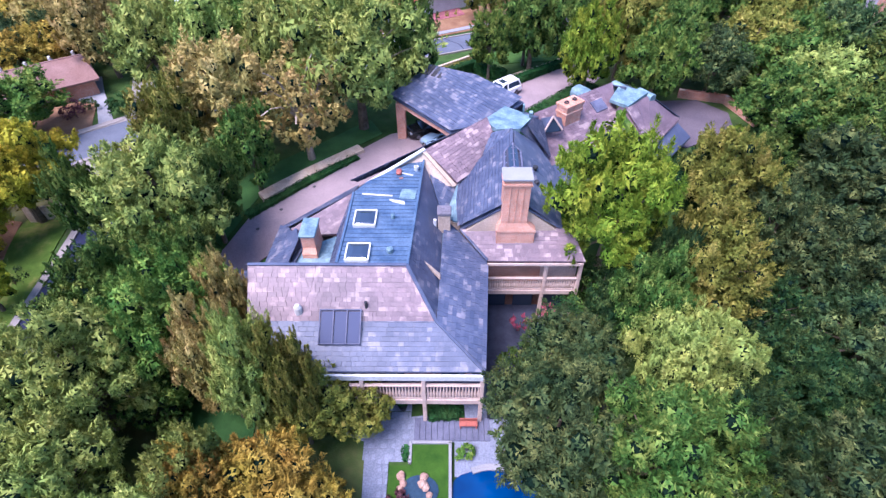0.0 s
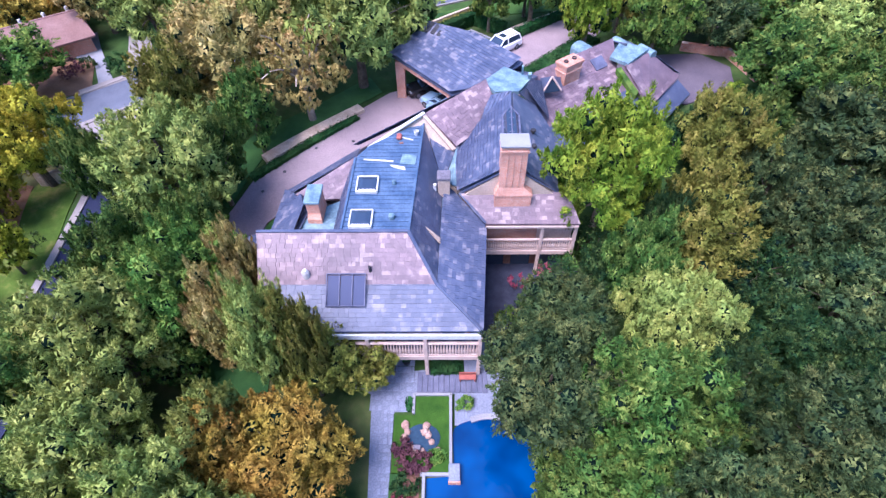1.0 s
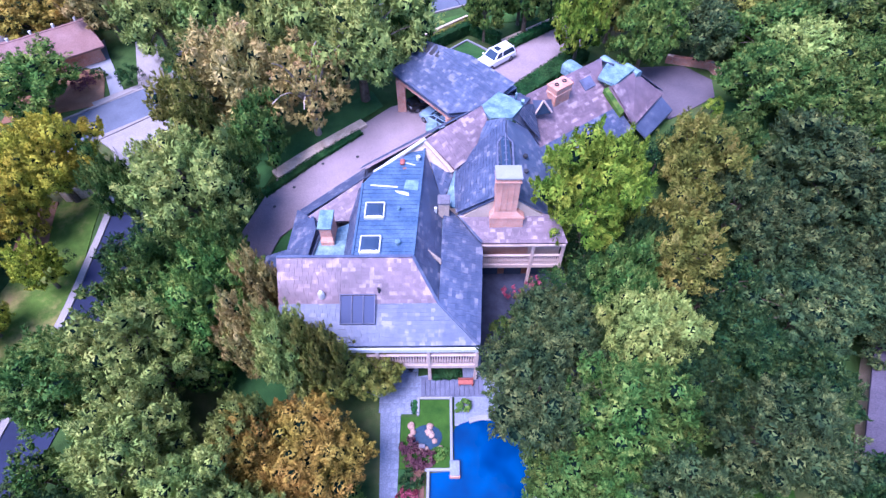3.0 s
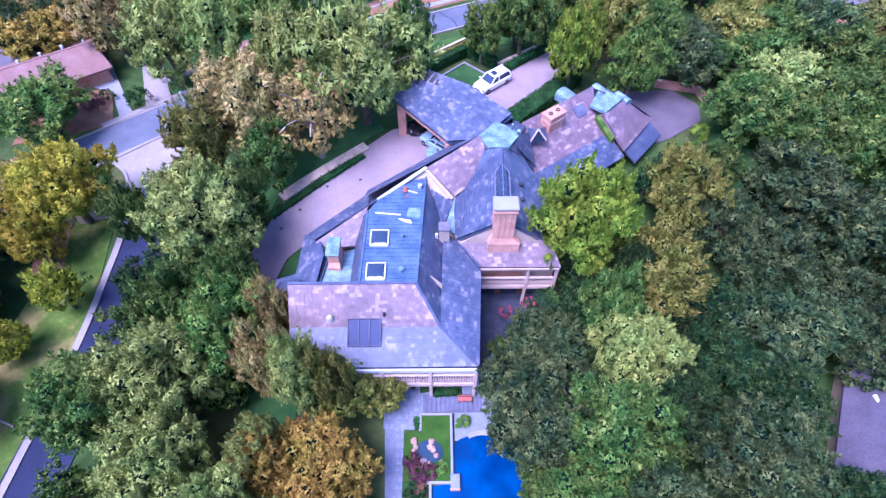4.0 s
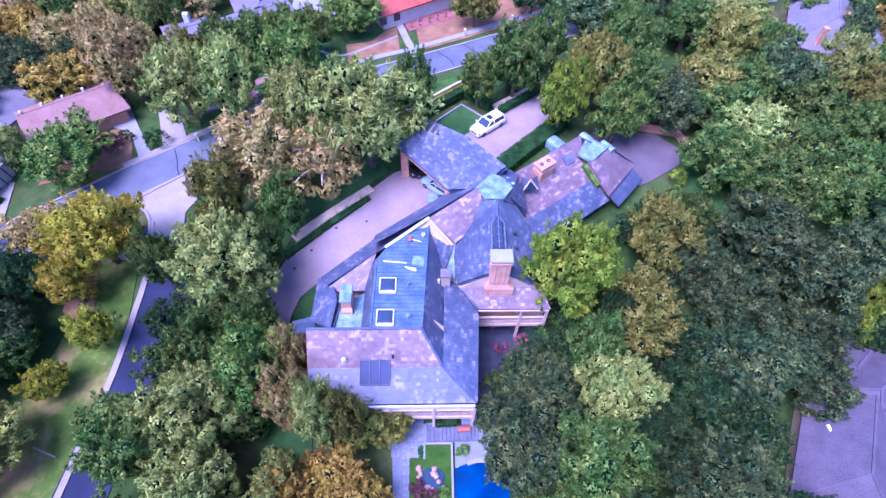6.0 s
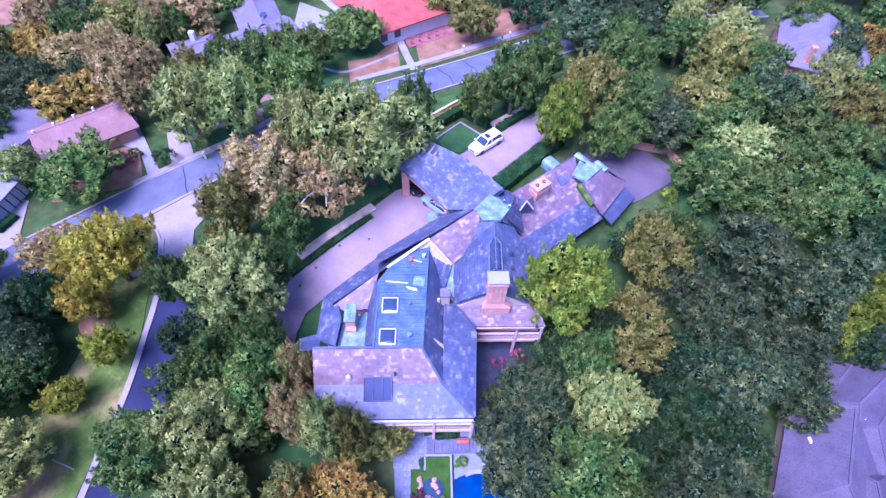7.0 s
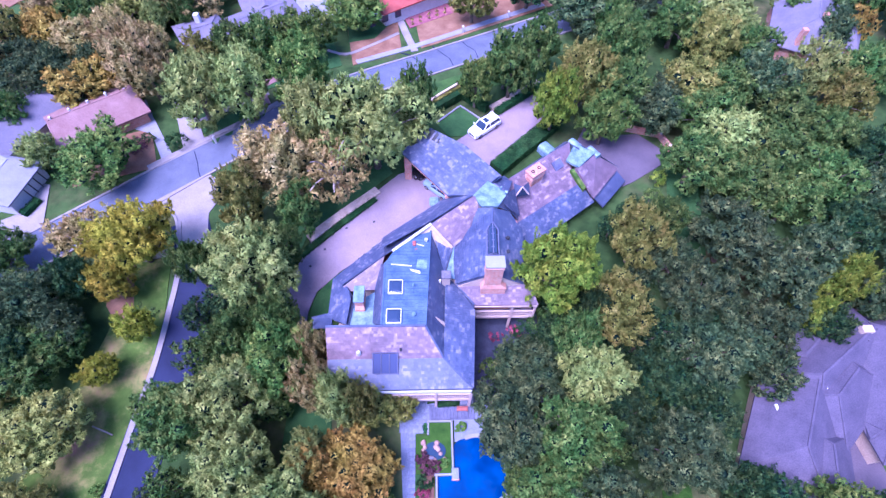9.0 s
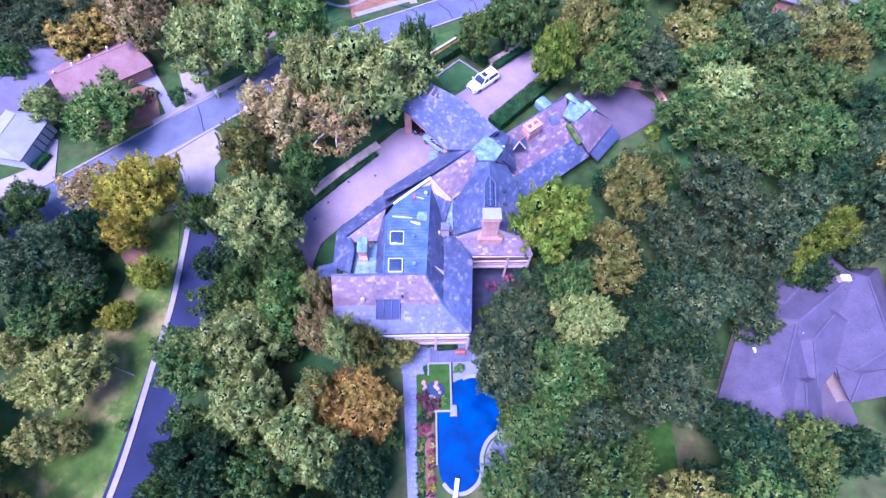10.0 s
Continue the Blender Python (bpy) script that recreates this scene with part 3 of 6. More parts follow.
def plumes(lobes, seed, tufts, per, size, long, flat=0.8, slim=0.36):
    """Leafy shoots that stand up and outwards all over the lobes of a crown."""
    r = np.random.default_rng(seed)
    lob = np.array([o[:3] for o in lobes])
    rads = np.array([o[3] for o in lobes])
    squash = np.array((1, 1, flat))
    centres, ways = [], []
    for k, rad in enumerate(rads):
        n = max(8, int(tufts * rad * rad))
        turn = r.uniform(0, math.tau)
        for i in range(n):
            z = 1 - 2 * (i + 0.5) / n + r.normal() * 0.5 / math.sqrt(n)
            if z < -0.4 or z > 1:
                continue
            a, w = turn + 2.39996 * i + r.normal() * 0.8 / math.sqrt(n), math.sqrt(1 - z * z)
            d = np.array((w * math.cos(a), w * math.sin(a), z))
            p = lob[k] + d * rad * squash * r.uniform(0.8, 1.12)
            q = (p - lob) / (squash * rads[:, None])
            if ((q * q).sum(1) < 0.62).any():
                continue
            centres.append(p)
            ways.append(d)
    centres, ways = np.array(centres), np.array(ways)
    n = len(centres) * per
    axis = ways * 0.75 + np.array((0, 0, 0.75)) + r.normal(size=ways.shape) * 0.28
    axis /= np.linalg.norm(axis, axis=1)[:, None]
    reach = long * r.uniform(0.55, 1.35, len(centres))
    c, wy, ax, rc = (np.repeat(o, per, 0) for o in (centres, ways, axis, reach))
    along = r.uniform(-0.35, 1, n)
    side = r.normal(size=(n, 3))
    side -= (side * ax).sum(1)[:, None] * ax
    side /= np.linalg.norm(side, axis=1)[:, None]
    girth = rc * 0.5 * np.sqrt(r.uniform(0, 1, n)) * (1.05 - 0.75 * np.clip(along, 0, 1))
    c = c + ax * (along * rc)[:, None] + side * girth[:, None]
    u = ax * 0.7 + side * 0.65 + r.normal(size=(n, 3)) * 0.35
    u /= np.linalg.norm(u, axis=1)[:, None]
    nrm = wy * 1.1 + side * 0.6 + ax * np.clip(along, 0, 1)[:, None] * 0.4 + np.array((0, 0, 0.25)) + r.normal(size=(n, 3)) * 0.16
    v = np.cross(nrm, u)
    v /= np.linalg.norm(v, axis=1)[:, None]
    s = r.uniform(*size, n)[:, None]
    tri = np.stack([c - u * s - v * s * slim, c - u * s * 0.6 + v * s * slim, c + u * s], 1).reshape(-1, 3)
    # lower leaves that fill the crown between the shoots
    m = n // 3
    k = r.choice(len(rads), m, p=rads ** 2 / (rads ** 2).sum())
    d = r.normal(size=(m, 3))
    d[:, 2] = np.abs(d[:, 2]) - 0.35
    d /= np.linalg.norm(d, axis=1)[:, None]
    p = lob[k] + d * squash * (rads[k] * r.uniform(0.6, 1.0, m) ** 0.8)[:, None]
    q = (p[:, None] - lob[None]) / (squash * rads[:, None])[None]
    free = ((q * q).sum(2) > 0.55).all(1)
    p, d = p[free], d[free]
    u = np.cross(d, r.normal(size=p.shape))
    u /= np.linalg.norm(u, axis=1)[:, None]
    u = u + d * 0.35
    v = np.cross(d + r.normal(size=p.shape) * 0.35, u)
    s = r.uniform(*size, len(p))[:, None] * 1.25
    low = np.stack([p - u * s - v * s * 0.5, p - u * s * 0.6 + v * s * 0.5, p + u * s], 1).reshape(-1, 3)
    tri = np.concatenate([tri, low])
    return tri, np.arange(len(tri)).reshape(-1, 3)


def make_tree(seed, wide=1.0, lobed=11, bare=0.0, tufts=7, per=36, size=(0.14, 0.27), long=0.6, hollow=0.55):
    """A tree 9 m high with a crown about 9 m across, at the origin."""
    r = np.random.default_rng(seed)
    # clumps all over an uneven crown, smaller towards its edge
    lobes = [(0, 0, 4.9, 1.9)]
    k = 2 * lobed + 17
    for i in range(k):
        z = 1 - 1.85 * (i + 0.5) / k
        a, d = 2.39996 * i + r.uniform(-0.35, 0.35), math.sqrt(1 - z * z)
        f = r.uniform(0.74, 1.04) * (1 + 0.16 * math.sin(2 * a + seed) + 0.1 * math.sin(5 * z + a * 3 + seed))
        lobes.append((3.45 * d * f * wide * math.cos(a), 3.45 * d * f * wide * math.sin(a), 4.5 + 3.0 * z * f, r.uniform(0.62, 1.0) * (0.85 if bare else 1)))
    root = new("tree")
    bm = bmesh.new()
    add_ring(bm, [circle(0, 0, -0.8, 0.42, 8), circle(0, 0, 0.2, 0.34, 8), circle(0.1, 0.05, 2.0, 0.26, 8), circle(0.05, 0.15, 4.4, 0.16, 8), circle(0, 0, 6.3, 0.07, 8)])
    for x, y, z, rad in lobes[3::4]:
        if bare:
            limb(bm, (0.08, 0.06, r.uniform(2.0, 3.4)), (x * 1.1, y * 1.1, z + 0.95), 0.17, 0.05, (0, 0, 0.9))
        else:
            limb(bm, (0.08, 0.06, r.uniform(2.0, 3.4)), (x * 0.9, y * 0.9, z), 0.13, 0.035, (0, 0, 0.3))
    part("trunk", bm, PALEBARK if bare else BARK, root)
    q, f = plumes(lobes, seed + 50, tufts * 1.25, per, size, long * 0.68)
    # twig and leaf mass inside each lobe, near-black to stand for crown shade
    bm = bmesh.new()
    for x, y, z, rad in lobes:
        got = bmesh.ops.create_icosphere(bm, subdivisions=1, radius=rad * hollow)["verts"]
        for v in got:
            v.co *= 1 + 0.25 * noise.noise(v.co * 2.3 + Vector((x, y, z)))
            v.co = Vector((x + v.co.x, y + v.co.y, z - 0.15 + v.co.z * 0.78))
    me = bpy.data.meshes.new("crown")
    bm.verts.index_update()
    k = len(q)
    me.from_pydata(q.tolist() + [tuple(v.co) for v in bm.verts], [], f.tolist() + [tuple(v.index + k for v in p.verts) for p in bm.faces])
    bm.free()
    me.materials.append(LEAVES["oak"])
    me.materials.append(SHADETWIGS)
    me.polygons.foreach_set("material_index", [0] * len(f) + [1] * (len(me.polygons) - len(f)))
    crown = new("crown", me)
    crown.parent = root
    return root


FAR = [make_tree(160 + i, 0.97, 10 + i, 0, 7, 20, (0.14, 0.27), 0.8) for i in range(3)]
PROTOS = [make_tree(100 + i, 0.95 + 0.04 * (i % 3), 10 + i % 4, 0, 7.0, 56, (0.11, 0.22), 1.1) for i in range(6)]
FINE = [make_tree(120 + i, 0.98 + 0.04 * (i % 3), 11 + i % 4, 0, 8.0, 84, (0.085, 0.185), 1.1) for i in range(5)]
CLOSE = [make_tree(180 + i, 0.98 + 0.04 * (i % 3), 12 + i % 4, 0, 8.5, 110, (0.075, 0.17), 1.1) for i in range(4)]
CLUMPED = [make_tree(190, 0.95, 11, 0, 5.5, 150, (0.07, 0.15), 1.0)]
SPARSE = [make_tree(140 + i, 1.05, 11, 0.5, 9, 34, (0.09, 0.18), 0.62, 0.4) for i in range(2)]
TREE_WORDS = {"oak": "broad oak with olive green leaves", "dark": "dense tree with dark green leaves", "grey": "broad oak with grey green leaves", "olive": "tree with olive and yellowish leaves",
              "green": "round tree with fresh green leaves", "lime": "tree with bright lime green leaves", "yellow": "tree with yellow autumn leaves", "orange": "tree with orange autumn leaves",
              "brown": "oak with thin brownish leaves", "tan": "tree with dry tan leaves", "straw": "rounded tree with pale yellowish leaves", "citron": "small tree with yellow green leaves", "pale": "live oak with pale yellowish green shoots"}
planted = []


def tree(x, y, r, h, kind="oak", group="trees of the wood", low=False):
    """A tree at x, y with a crown of radius r and a height h."""
    k = len(planted)
    proto = PROTOS[(k * 5 + k // 7) % 6]
    if kind == "brown":
        proto = SPARSE[k % 2]
    elif kind == "lime" and "garden" in group:
        proto = CLUMPED[0]
    elif not low and -27 < x < 24 and -6 < y < 17 or kind in ("lime", "yellow", "orange") and y < 36:
        proto = CLOSE[k * 3 % 4]
    elif not low and -30 < x < 32 and -8 < y < 28:
        proto = FINE[k * 2 % 5]
    elif low or y < -12 or y > 78 or abs(x) > 66:
        proto = FAR[k % 3]
    ob = copy_thing(proto, pose(x, y, level(x, y) - 0.1, 0, 0, (k * 137.5) % 360))
    ob.scale = (r / 4.65, r / 4.65, h / 8.7)
    for c in ob.children:
        if c.name.startswith("crown"):
            c.material_slots[0].link = "OBJECT"
            c.material_slots[0].material = LEAVES[kind]
    tagged(ob, TREE_WORDS[kind] + (" standing in the wood" if "wood" in group else " in the garden"), "tree", group)
    planted.append((x, y))
    return ob


tree(11.66, 19.64, 5.24, 15.03, "lime", "trees of the garden")
tree(22.38, 25.01, 4.06, 10.32, "olive")
tree(26.4, 22.6, 3.4, 8.4, "grey")
tree(26.6, 28.6, 3.3, 7.6, "oak")
tree(18.24, 16.76, 4.55, 11.02, "olive")
tree(13.51, 13.67, 2.88, 10.1, "oak")
tree(15, 9.08, 3.73, 10.4, "pale")
tree(8.41, 10.76, 4.44, 6.81, "grey")
tree(5.99, 4.46, 5.15, 8.74, "grey")
tree(11.76, 2.99, 4.7, 10.2, "oak")
tree(9.15, -2.36, 4.42, 7.34, "oak")
tree(17.66, 5.43, 4.0, 7.6, "dark")
tree(14.24, -2.91, 4.3, 10.43, "grey")
tree(22.72, 1.75, 5.2, 8.58, "grey")
tree(27.56, 5.84, 3.88, 7.23, "dark")
tree(22.62, 9.5, 3.7, 7.6, "dark")
tree(29.4, 12.45, 5.38, 8.56, "grey")
tree(35.87, 14.96, 4.71, 8.92, "grey")
tree(28.82, 19.09, 4.77, 8.86, "grey")
tree(34.19, 25.58, 5.94, 9.92, "grey")
tree(39.17, 20.73, 5.16, 9.92, "grey")
tree(44.68, 24.22, 4.21, 8.92, "grey")
tree(49.19, 26.88, 4.26, 8.92, "dark")
tree(52.85, 31.11, 3.61, 8.92, "grey")
tree(32.26, 36.62, 5.55, 8.92, "oak")
tree(37.52, 40.05, 5.29, 8.92, "pale")
tree(42.58, 37.45, 5.55, 8.92, "oak")
tree(37.88, 32.66, 5.09, 8.92, "oak")
tree(43.33, 30.93, 4.32, 8.43, "oak")
tree(48.72, 33.72, 5.06, 8.92, "oak")
tree(54.97, 37.76, 4.14, 8.92, "dark")
tree(47.21, 43.72, 5.76, 8.92, "oak")
tree(51.49, 40.59, 4.13, 8.92, "oak")
tree(29.4, 46.75, 5.15, 8.22, "grey")
tree(34.82, 50.26, 5.71, 8.92, "olive")
tree(40.07, 49.62, 4.79, 8.92, "oak")
tree(23.88, 49.37, 4.75, 10.76, "oak")
tree(21.8, 43.46, 3.8, 9.64, "green")
tree(14.86, 45.12, 3.6, 11.82, "lime")
tree(19.82, 50.62, 4.76, 12.22, "olive")
tree(9.79, 53.02, 4.43, 11.9, "oak")
tree(4.65, 51.12, 3.24, 8.92, "green")
tree(31.24, -4.31, 4.4, 7.93, "dark")
tree(37.23, -4.09, 3.86, 7.93, "green")
tree(29.03, -1.52, 2.97, 6.94, "dark")
tree(51.0, -1.5, 3.0, 6.5, "green")
tree(42.74, -4.48, 3.29, 6.94, "dark")
tree(13.45, -6.97, 4.18, 12.64, "oak")
tree(8.57, -6.16, 3, 8.16, "oak")
tree(6.65, 0.2, 2.7, 5.44, "oak")
tree(17.21, -4.99, 2.75, 9.6, "green")
tree(24.88, -7.45, 2.53, 7.97, "dark")
tree(33.09, -7.8, 3.42, 6.94, "dark")
tree(47.52, 20.77, 2.8, 8.92, "lime")
tree(42.81, 17.81, 2.66, 7.93, "lime")
tree(36.26, 9.87, 3.37, 7.93, "grey")
tree(44.41, 15.79, 3.09, 7.93, "dark")
tree(50.72, 18.92, 3.44, 7.93, "grey")
tree(-9.1, 39.15, 7.26, 15.62, "pale")
tree(-4.03, 44.06, 3.27, 13.39, "oak")
tree(-16.24, 40.65, 4.95, 14.13, "pale")
tree(-13.6, 33.6, 5.2, 11.8, "brown")
tree(-20.49, 33.97, 5.75, 12.77, "tan")
tree(-24.21, 29.65, 3.67, 11.42, "olive")
tree(-17.4, 28.9, 3.0, 9.5, "oak")
tree(-21.55, 20.74, 5.95, 12.82, "pale")
tree(-19.2, 22.9, 2.9, 10.5, "oak")
tree(-18.6, 15.4, 3.1, 10.5, "oak")
tree(-17.52, 10.64, 4.77, 12.39, "green")
tree(-9.54, 7.52, 3.71, 7.63, "olive")
tree(-14.23, 12.02, 2.02, 10.98, "tan")
tree(-14.14, 2.02, 2.47, 8.75, "pale")
tree(11.74, 14.73, 2.48, 5.83, "dark")
tree(9.59, 14.06, 1.75, 3.4, "dark")
tree(15.43, 16.35, 2, 10.27, "dark")
tree(-27.42, 6.31, 2.62, 8.96, "pale")
tree(-28.46, 21.66, 2.36, 10.34, "oak")
tree(-6.2, 7.25, 2.7, 4.82, "olive")
tree(-16.82, 11.71, 2.19, 10.32, "oak")
tree(-9.48, 0.63, 4.43, 7.24, "orange")
tree(-13.47, 1.16, 2.9, 8.01, "orange")
tree(-22.07, 7.14, 4.69, 11.59, "pale")
tree(-26.76, 5.28, 4.53, 9.69, "oak")
tree(-20.72, 0.93, 4.48, 10.47, "pale")
tree(-15.45, -2.85, 4.16, 10.22, "pale")
tree(-10.1, -5.31, 3.82, 8.73, "dark")
tree(-23.71, -5.68, 4.22, 10.34, "dark")
tree(-18.54, -6.26, 3.68, 10.49, "oak")
tree(-27.69, -7.13, 2.37, 8.81, "oak")
tree(-22.8, 13.4, 3.3, 10.2, "oak")
tree(-26.94, -4.05, 2.32, 8.46, "dark")
tree(-7.31, -2.45, 2.13, 4.42, "oak")
tree(5.46, -6.95, 3.42, 4.76, "oak")
tree(-13.11, -4.34, 3.54, 8.39, "pale")
tree(-8.52, -7.03, 2.74, 6.55, "dark")
tree(9.25, -7.31, 3.2, 11.16, "grey")
tree(-44.52, 38.44, 5.79, 7.63, "green")
tree(-53.22, 39.89, 3, 6.28, "pale")
tree(-35.93, 25.13, 4.88, 10.37, "yellow")
tree(-43.76, 26.99, 3.4, 6.28, "tan")
tree(-37.6, 20.19, 2.88, 7.44, "yellow")
tree(-44.71, 18.05, 4.6, 8.5, "grey")
tree(-41.6, 20.6, 2.9, 8, "dark")
tree(-41.4, 15.2, 3.0, 7.5, "grey")
tree(-45.2, 12.6, 3.4, 8, "dark")
tree(-48.6, 16.2, 3.6, 8, "grey")
tree(-44.16, 11.13, 4.29, 7.18, "oak")
tree(-50.56, 24.52, 3.01, 6.28, "oak")
tree(-41.2, 13.77, 3.1, 6.28, "oak")
tree(-39.68, 4.49, 4.6, 8.07, "straw")
tree(-37.0, 11, 2.2, 4.6, "citron")
tree(-33.9, 15.5, 2.3, 6.4, "citron")
tree(-41.52, -2.14, 3.02, 6.28, "straw")
tree(-44.11, 2.81, 2.35, 5.38, "straw")
tree(-46.33, 7.26, 2.71, 6.28, "straw")
tree(-38.65, -1.65, 2.01, 4.49, "straw")
tree(-33.12, 47.64, 5.38, 12.64, "pale")
tree(-27.23, 48.99, 5.01, 12.64, "pale")
tree(-19.71, 50.5, 5.46, 12.64, "green")
tree(-42.09, 53.45, 4.75, 12.4, "tan")
tree(-51.39, 52.46, 4.86, 7.63, "orange")
tree(-58.52, 53.29, 4.89, 7.63, "grey")
tree(-59.31, 46.65, 3.18, 7.18, "oak")
tree(-14.47, 71.75, 5.65, 7.33, "green")
tree(5.48, 73.84, 4.28, 8.8, "olive")
tree(-0.07, 80.91, 3.74, 7.82, "olive")
tree(15.54, 78.23, 4.95, 7.82, "dark")
tree(23.97, 71.99, 6.59, 8.8, "grey")
tree(32.65, 73.07, 5.74, 8.8, "grey")
tree(38.24, 67.03, 5.42, 8.92, "oak")
tree(47.1, 69.19, 5.95, 8.92, "pale")
tree(62.6, 65.32, 4.44, 8.92, "grey")
tree(68.61, 67.42, 3.22, 7.93, "orange")
tree(41.16, 80.02, 5.97, 8.92, "oak")
tree(62.69, 72.97, 5.14, 8.92, "oak")
tree(-41.45, 73.93, 5.63, 8.31, "tan")
for x, y, r, h, k in ((-35.6, 57.9, 3.7, 8.6, "olive"), (-31.6, 60.0, 4.0, 8.9, "oak"), (-27.4, 61.6, 4.0, 9.0, "oak"), (-23.4, 62.6, 4.1, 9.2, "green"), (-19.4, 64.2, 3.8, 8.4, "green")):
    tree(x, y, r, h, k)
tree(-49.84, 71.85, 5.48, 8.31, "olive")
tree(-45.02, 57.3, 4.4, 11.6, "tan")
tree(-55.19, 61.95, 5.11, 7.63, "tan")
tree(-61.0, 66.0, 4.8, 7.4, "orange")
tree(-61.03, 57.92, 4.19, 7.18, "grey")
tree(-57.83, 73.82, 4.65, 7.63, "grey")
tree(-35.93, 80.67, 4.95, 6.84, "oak")
tree(-52.09, 53.35, 3.25, 7.18, "grey")
tree(-48.86, 79.95, 5.81, 7.82, "grey")
tree(14.43, 59.16, 4.12, 11.16, "oak")
tree(9.29, 55.38, 3.21, 8.92, "green")
tree(-11.3, 6.5, 2.7, 13.4, "pale")
tree(-9.0, 6.1, 1.8, 12.4, "olive")
tree(-13.9, 7.9, 2.4, 12.2, "tan")
tree(-14.9, 12.09, 1.67, 11.59, "tan")


def scatter(x0, y0, x1, y1, count, kinds, gap, seed, keep=None, size=(3.6, 5.4), high=(7.5, 10), low=False):
    """Further trees of the wood, spread unevenly over a stretch of it."""
    r = np.random.default_rng(seed)
    left = 4000
    while count and left:
        left -= 1
        x, y = r.uniform(x0, x1), r.uniform(y0, y1)
        if keep and not keep(x, y):
            continue
        if all((x - a) ** 2 + (y - c) ** 2 > gap * gap for a, c in planted):
            tree(x, y, r.uniform(*size), r.uniform(*high), kinds[r.integers(len(kinds))], low=low)
            count -= 1


scatter(20, -18, 90, 100, 84, ("oak", "grey", "pale", "olive", "oak"), 5.0, 3,
        lambda x, y: not (30 < x < 55 and -7 < y < 21) and not (50 < x < 73 and 56 < y < 82) and not (16 < x < 35 and 25 < y < 49) and not (18 < x < 27 and -8 < y < 4) and not (x < 24 and 52 < y < 86), (3.6, 5.4), (8, 11))
# tan and orange kinds here put the sun's golden glow into the leaf colour
scatter(-92, 56, -10, 108, 46, ("tan", "olive", "orange", "tan", "oak"), 5.2, 4, lambda x, y: not (-47 < x and y < 88) and not (-22 < x and y < 98) and not (x < -63 and y > 67))
scatter(-66, 54, -41, 92, 15, ("grey", "pale", "tan", "oak", "orange"), 3.6, 21, lambda x, y: not (x > -44 and y < 70) and not (x < -62 and y > 67), (2.4, 3.6), (6, 8.5))
scatter(-78, -26, -41, 24, 24, ("grey", "oak", "olive"), 5.2, 5)
scatter(-29, -26, -7, 0, 12, ("dark", "oak"), 4.6, 6)
scatter(7, -26, 30, -8, 12, ("dark", "oak"), 4.8, 8)
scatter(8, 86, 60, 112, 20, ("oak", "grey"), 5.4, 9)

# younger trees in the gaps of the wood
scatter(13, -8, 42, 30, 15, ("dark", "oak", "dark", "grey"), 3.2, 12,
        lambda x, y: not (30 < x and -7 < y < 21) and not (18 < x < 27 and -8 < y < 4) and not (x < 19 and y > 19) and not (25 < x and y > 24), (2.0, 3.0), (4.5, 6.5), True)
scatter(-29, -8, -13.5, 26, 12, ("dark", "oak"), 3.3, 13, lambda x, y: not (-18.5 < x and -2 < y < 10.5) and not (y > 15.5 and x > -20) and x > -29 + max(0, (y - 16) * 0.1), (1.9, 2.8), (4.5, 6.5), True)

for ob in FAR + PROTOS + FINE + CLOSE + CLUMPED + SPARSE:
    for c in list(ob.children):
        bpy.data.objects.remove(c)
    bpy.data.objects.remove(ob)


# ---- the mansion ----
house = thing("mansion", "large brick house with slate roofs and several brick chimneys", "house")


def wall(name, outline, z0, z1, mat, parent, label=""):
    """A solid block of walls over a plan outline."""
    bm = bmesh.new()
    add_ring(bm, [[(x, y, z0) for x, y in outline], [(x, y, z1) for x, y in outline]])
    bmesh.ops.recalc_face_normals(bm, faces=bm.faces[:])
    return part(name, bm, mat, parent, label)


RIDGE, LOW = 6.95, -3.4
# walls
wall("wall", [(-12.2, 9.4), (1.4, 9.4), (1.8, 18.4), (1.0, 26.2), (-6.2, 24.0), (-12.1, 19.2)], LOW, 3.0, BRICK, house)
wall("wall", [(0.95, 19.0), (8.0, 19.0), (8.3, 27.6), (6.1, 30.2), (1.5, 25.5)], LOW, 4.6, BRICK, house)
wall("wall", [(-12.0, 19.1), (-6.2, 23.6), (-0.9, 28.7), (3.4, 30.7), (6.1, 33.9), (1.1, 31.0), (-7.3, 24.9), (-12.4, 20.3)], -1.5, 3.4, BRICK, house)
wall("wall", [(8.4, 30.0), (13.0, 32.3), (18.2, 33.1), (21.7, 36.5), (18.1, 39.6), (15.8, 40.8), (8.6, 35.1), (6.1, 32.7)], -2.6, 2.5, BRICK, house)

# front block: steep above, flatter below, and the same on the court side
roof_slope([(-12.64, 10.58, 4.6), (-0.9, 10.64, 4.56), (-2.74, 13.13, 6.99), (-12.69, 13.11, 7.01)], house, mat=LITSLATE)
roof_slope([(-12.5, 7.8, 3.3), (2.04, 7.87, 3.22), (-0.9, 10.64, 4.56), (-12.64, 10.58, 4.6)], house)
roof_slope([(-0.9, 10.64, 4.56), (-0.56, 20.58, 4.47), (-2.09, 24.96, 6.89), (-2.74, 13.13, 6.99)], house)
roof_slope([(-0.56, 20.58, 4.47), (0.4, 23.46, 5.15), (-2.04, 25.12, 6.92)], house)
roof_slope([(2.04, 7.87, 3.22), (2.67, 17.16, 3.38), (0.72, 19.06, 4.44), (-0.56, 20.58, 4.47), (-0.9, 10.64, 4.56)], house)
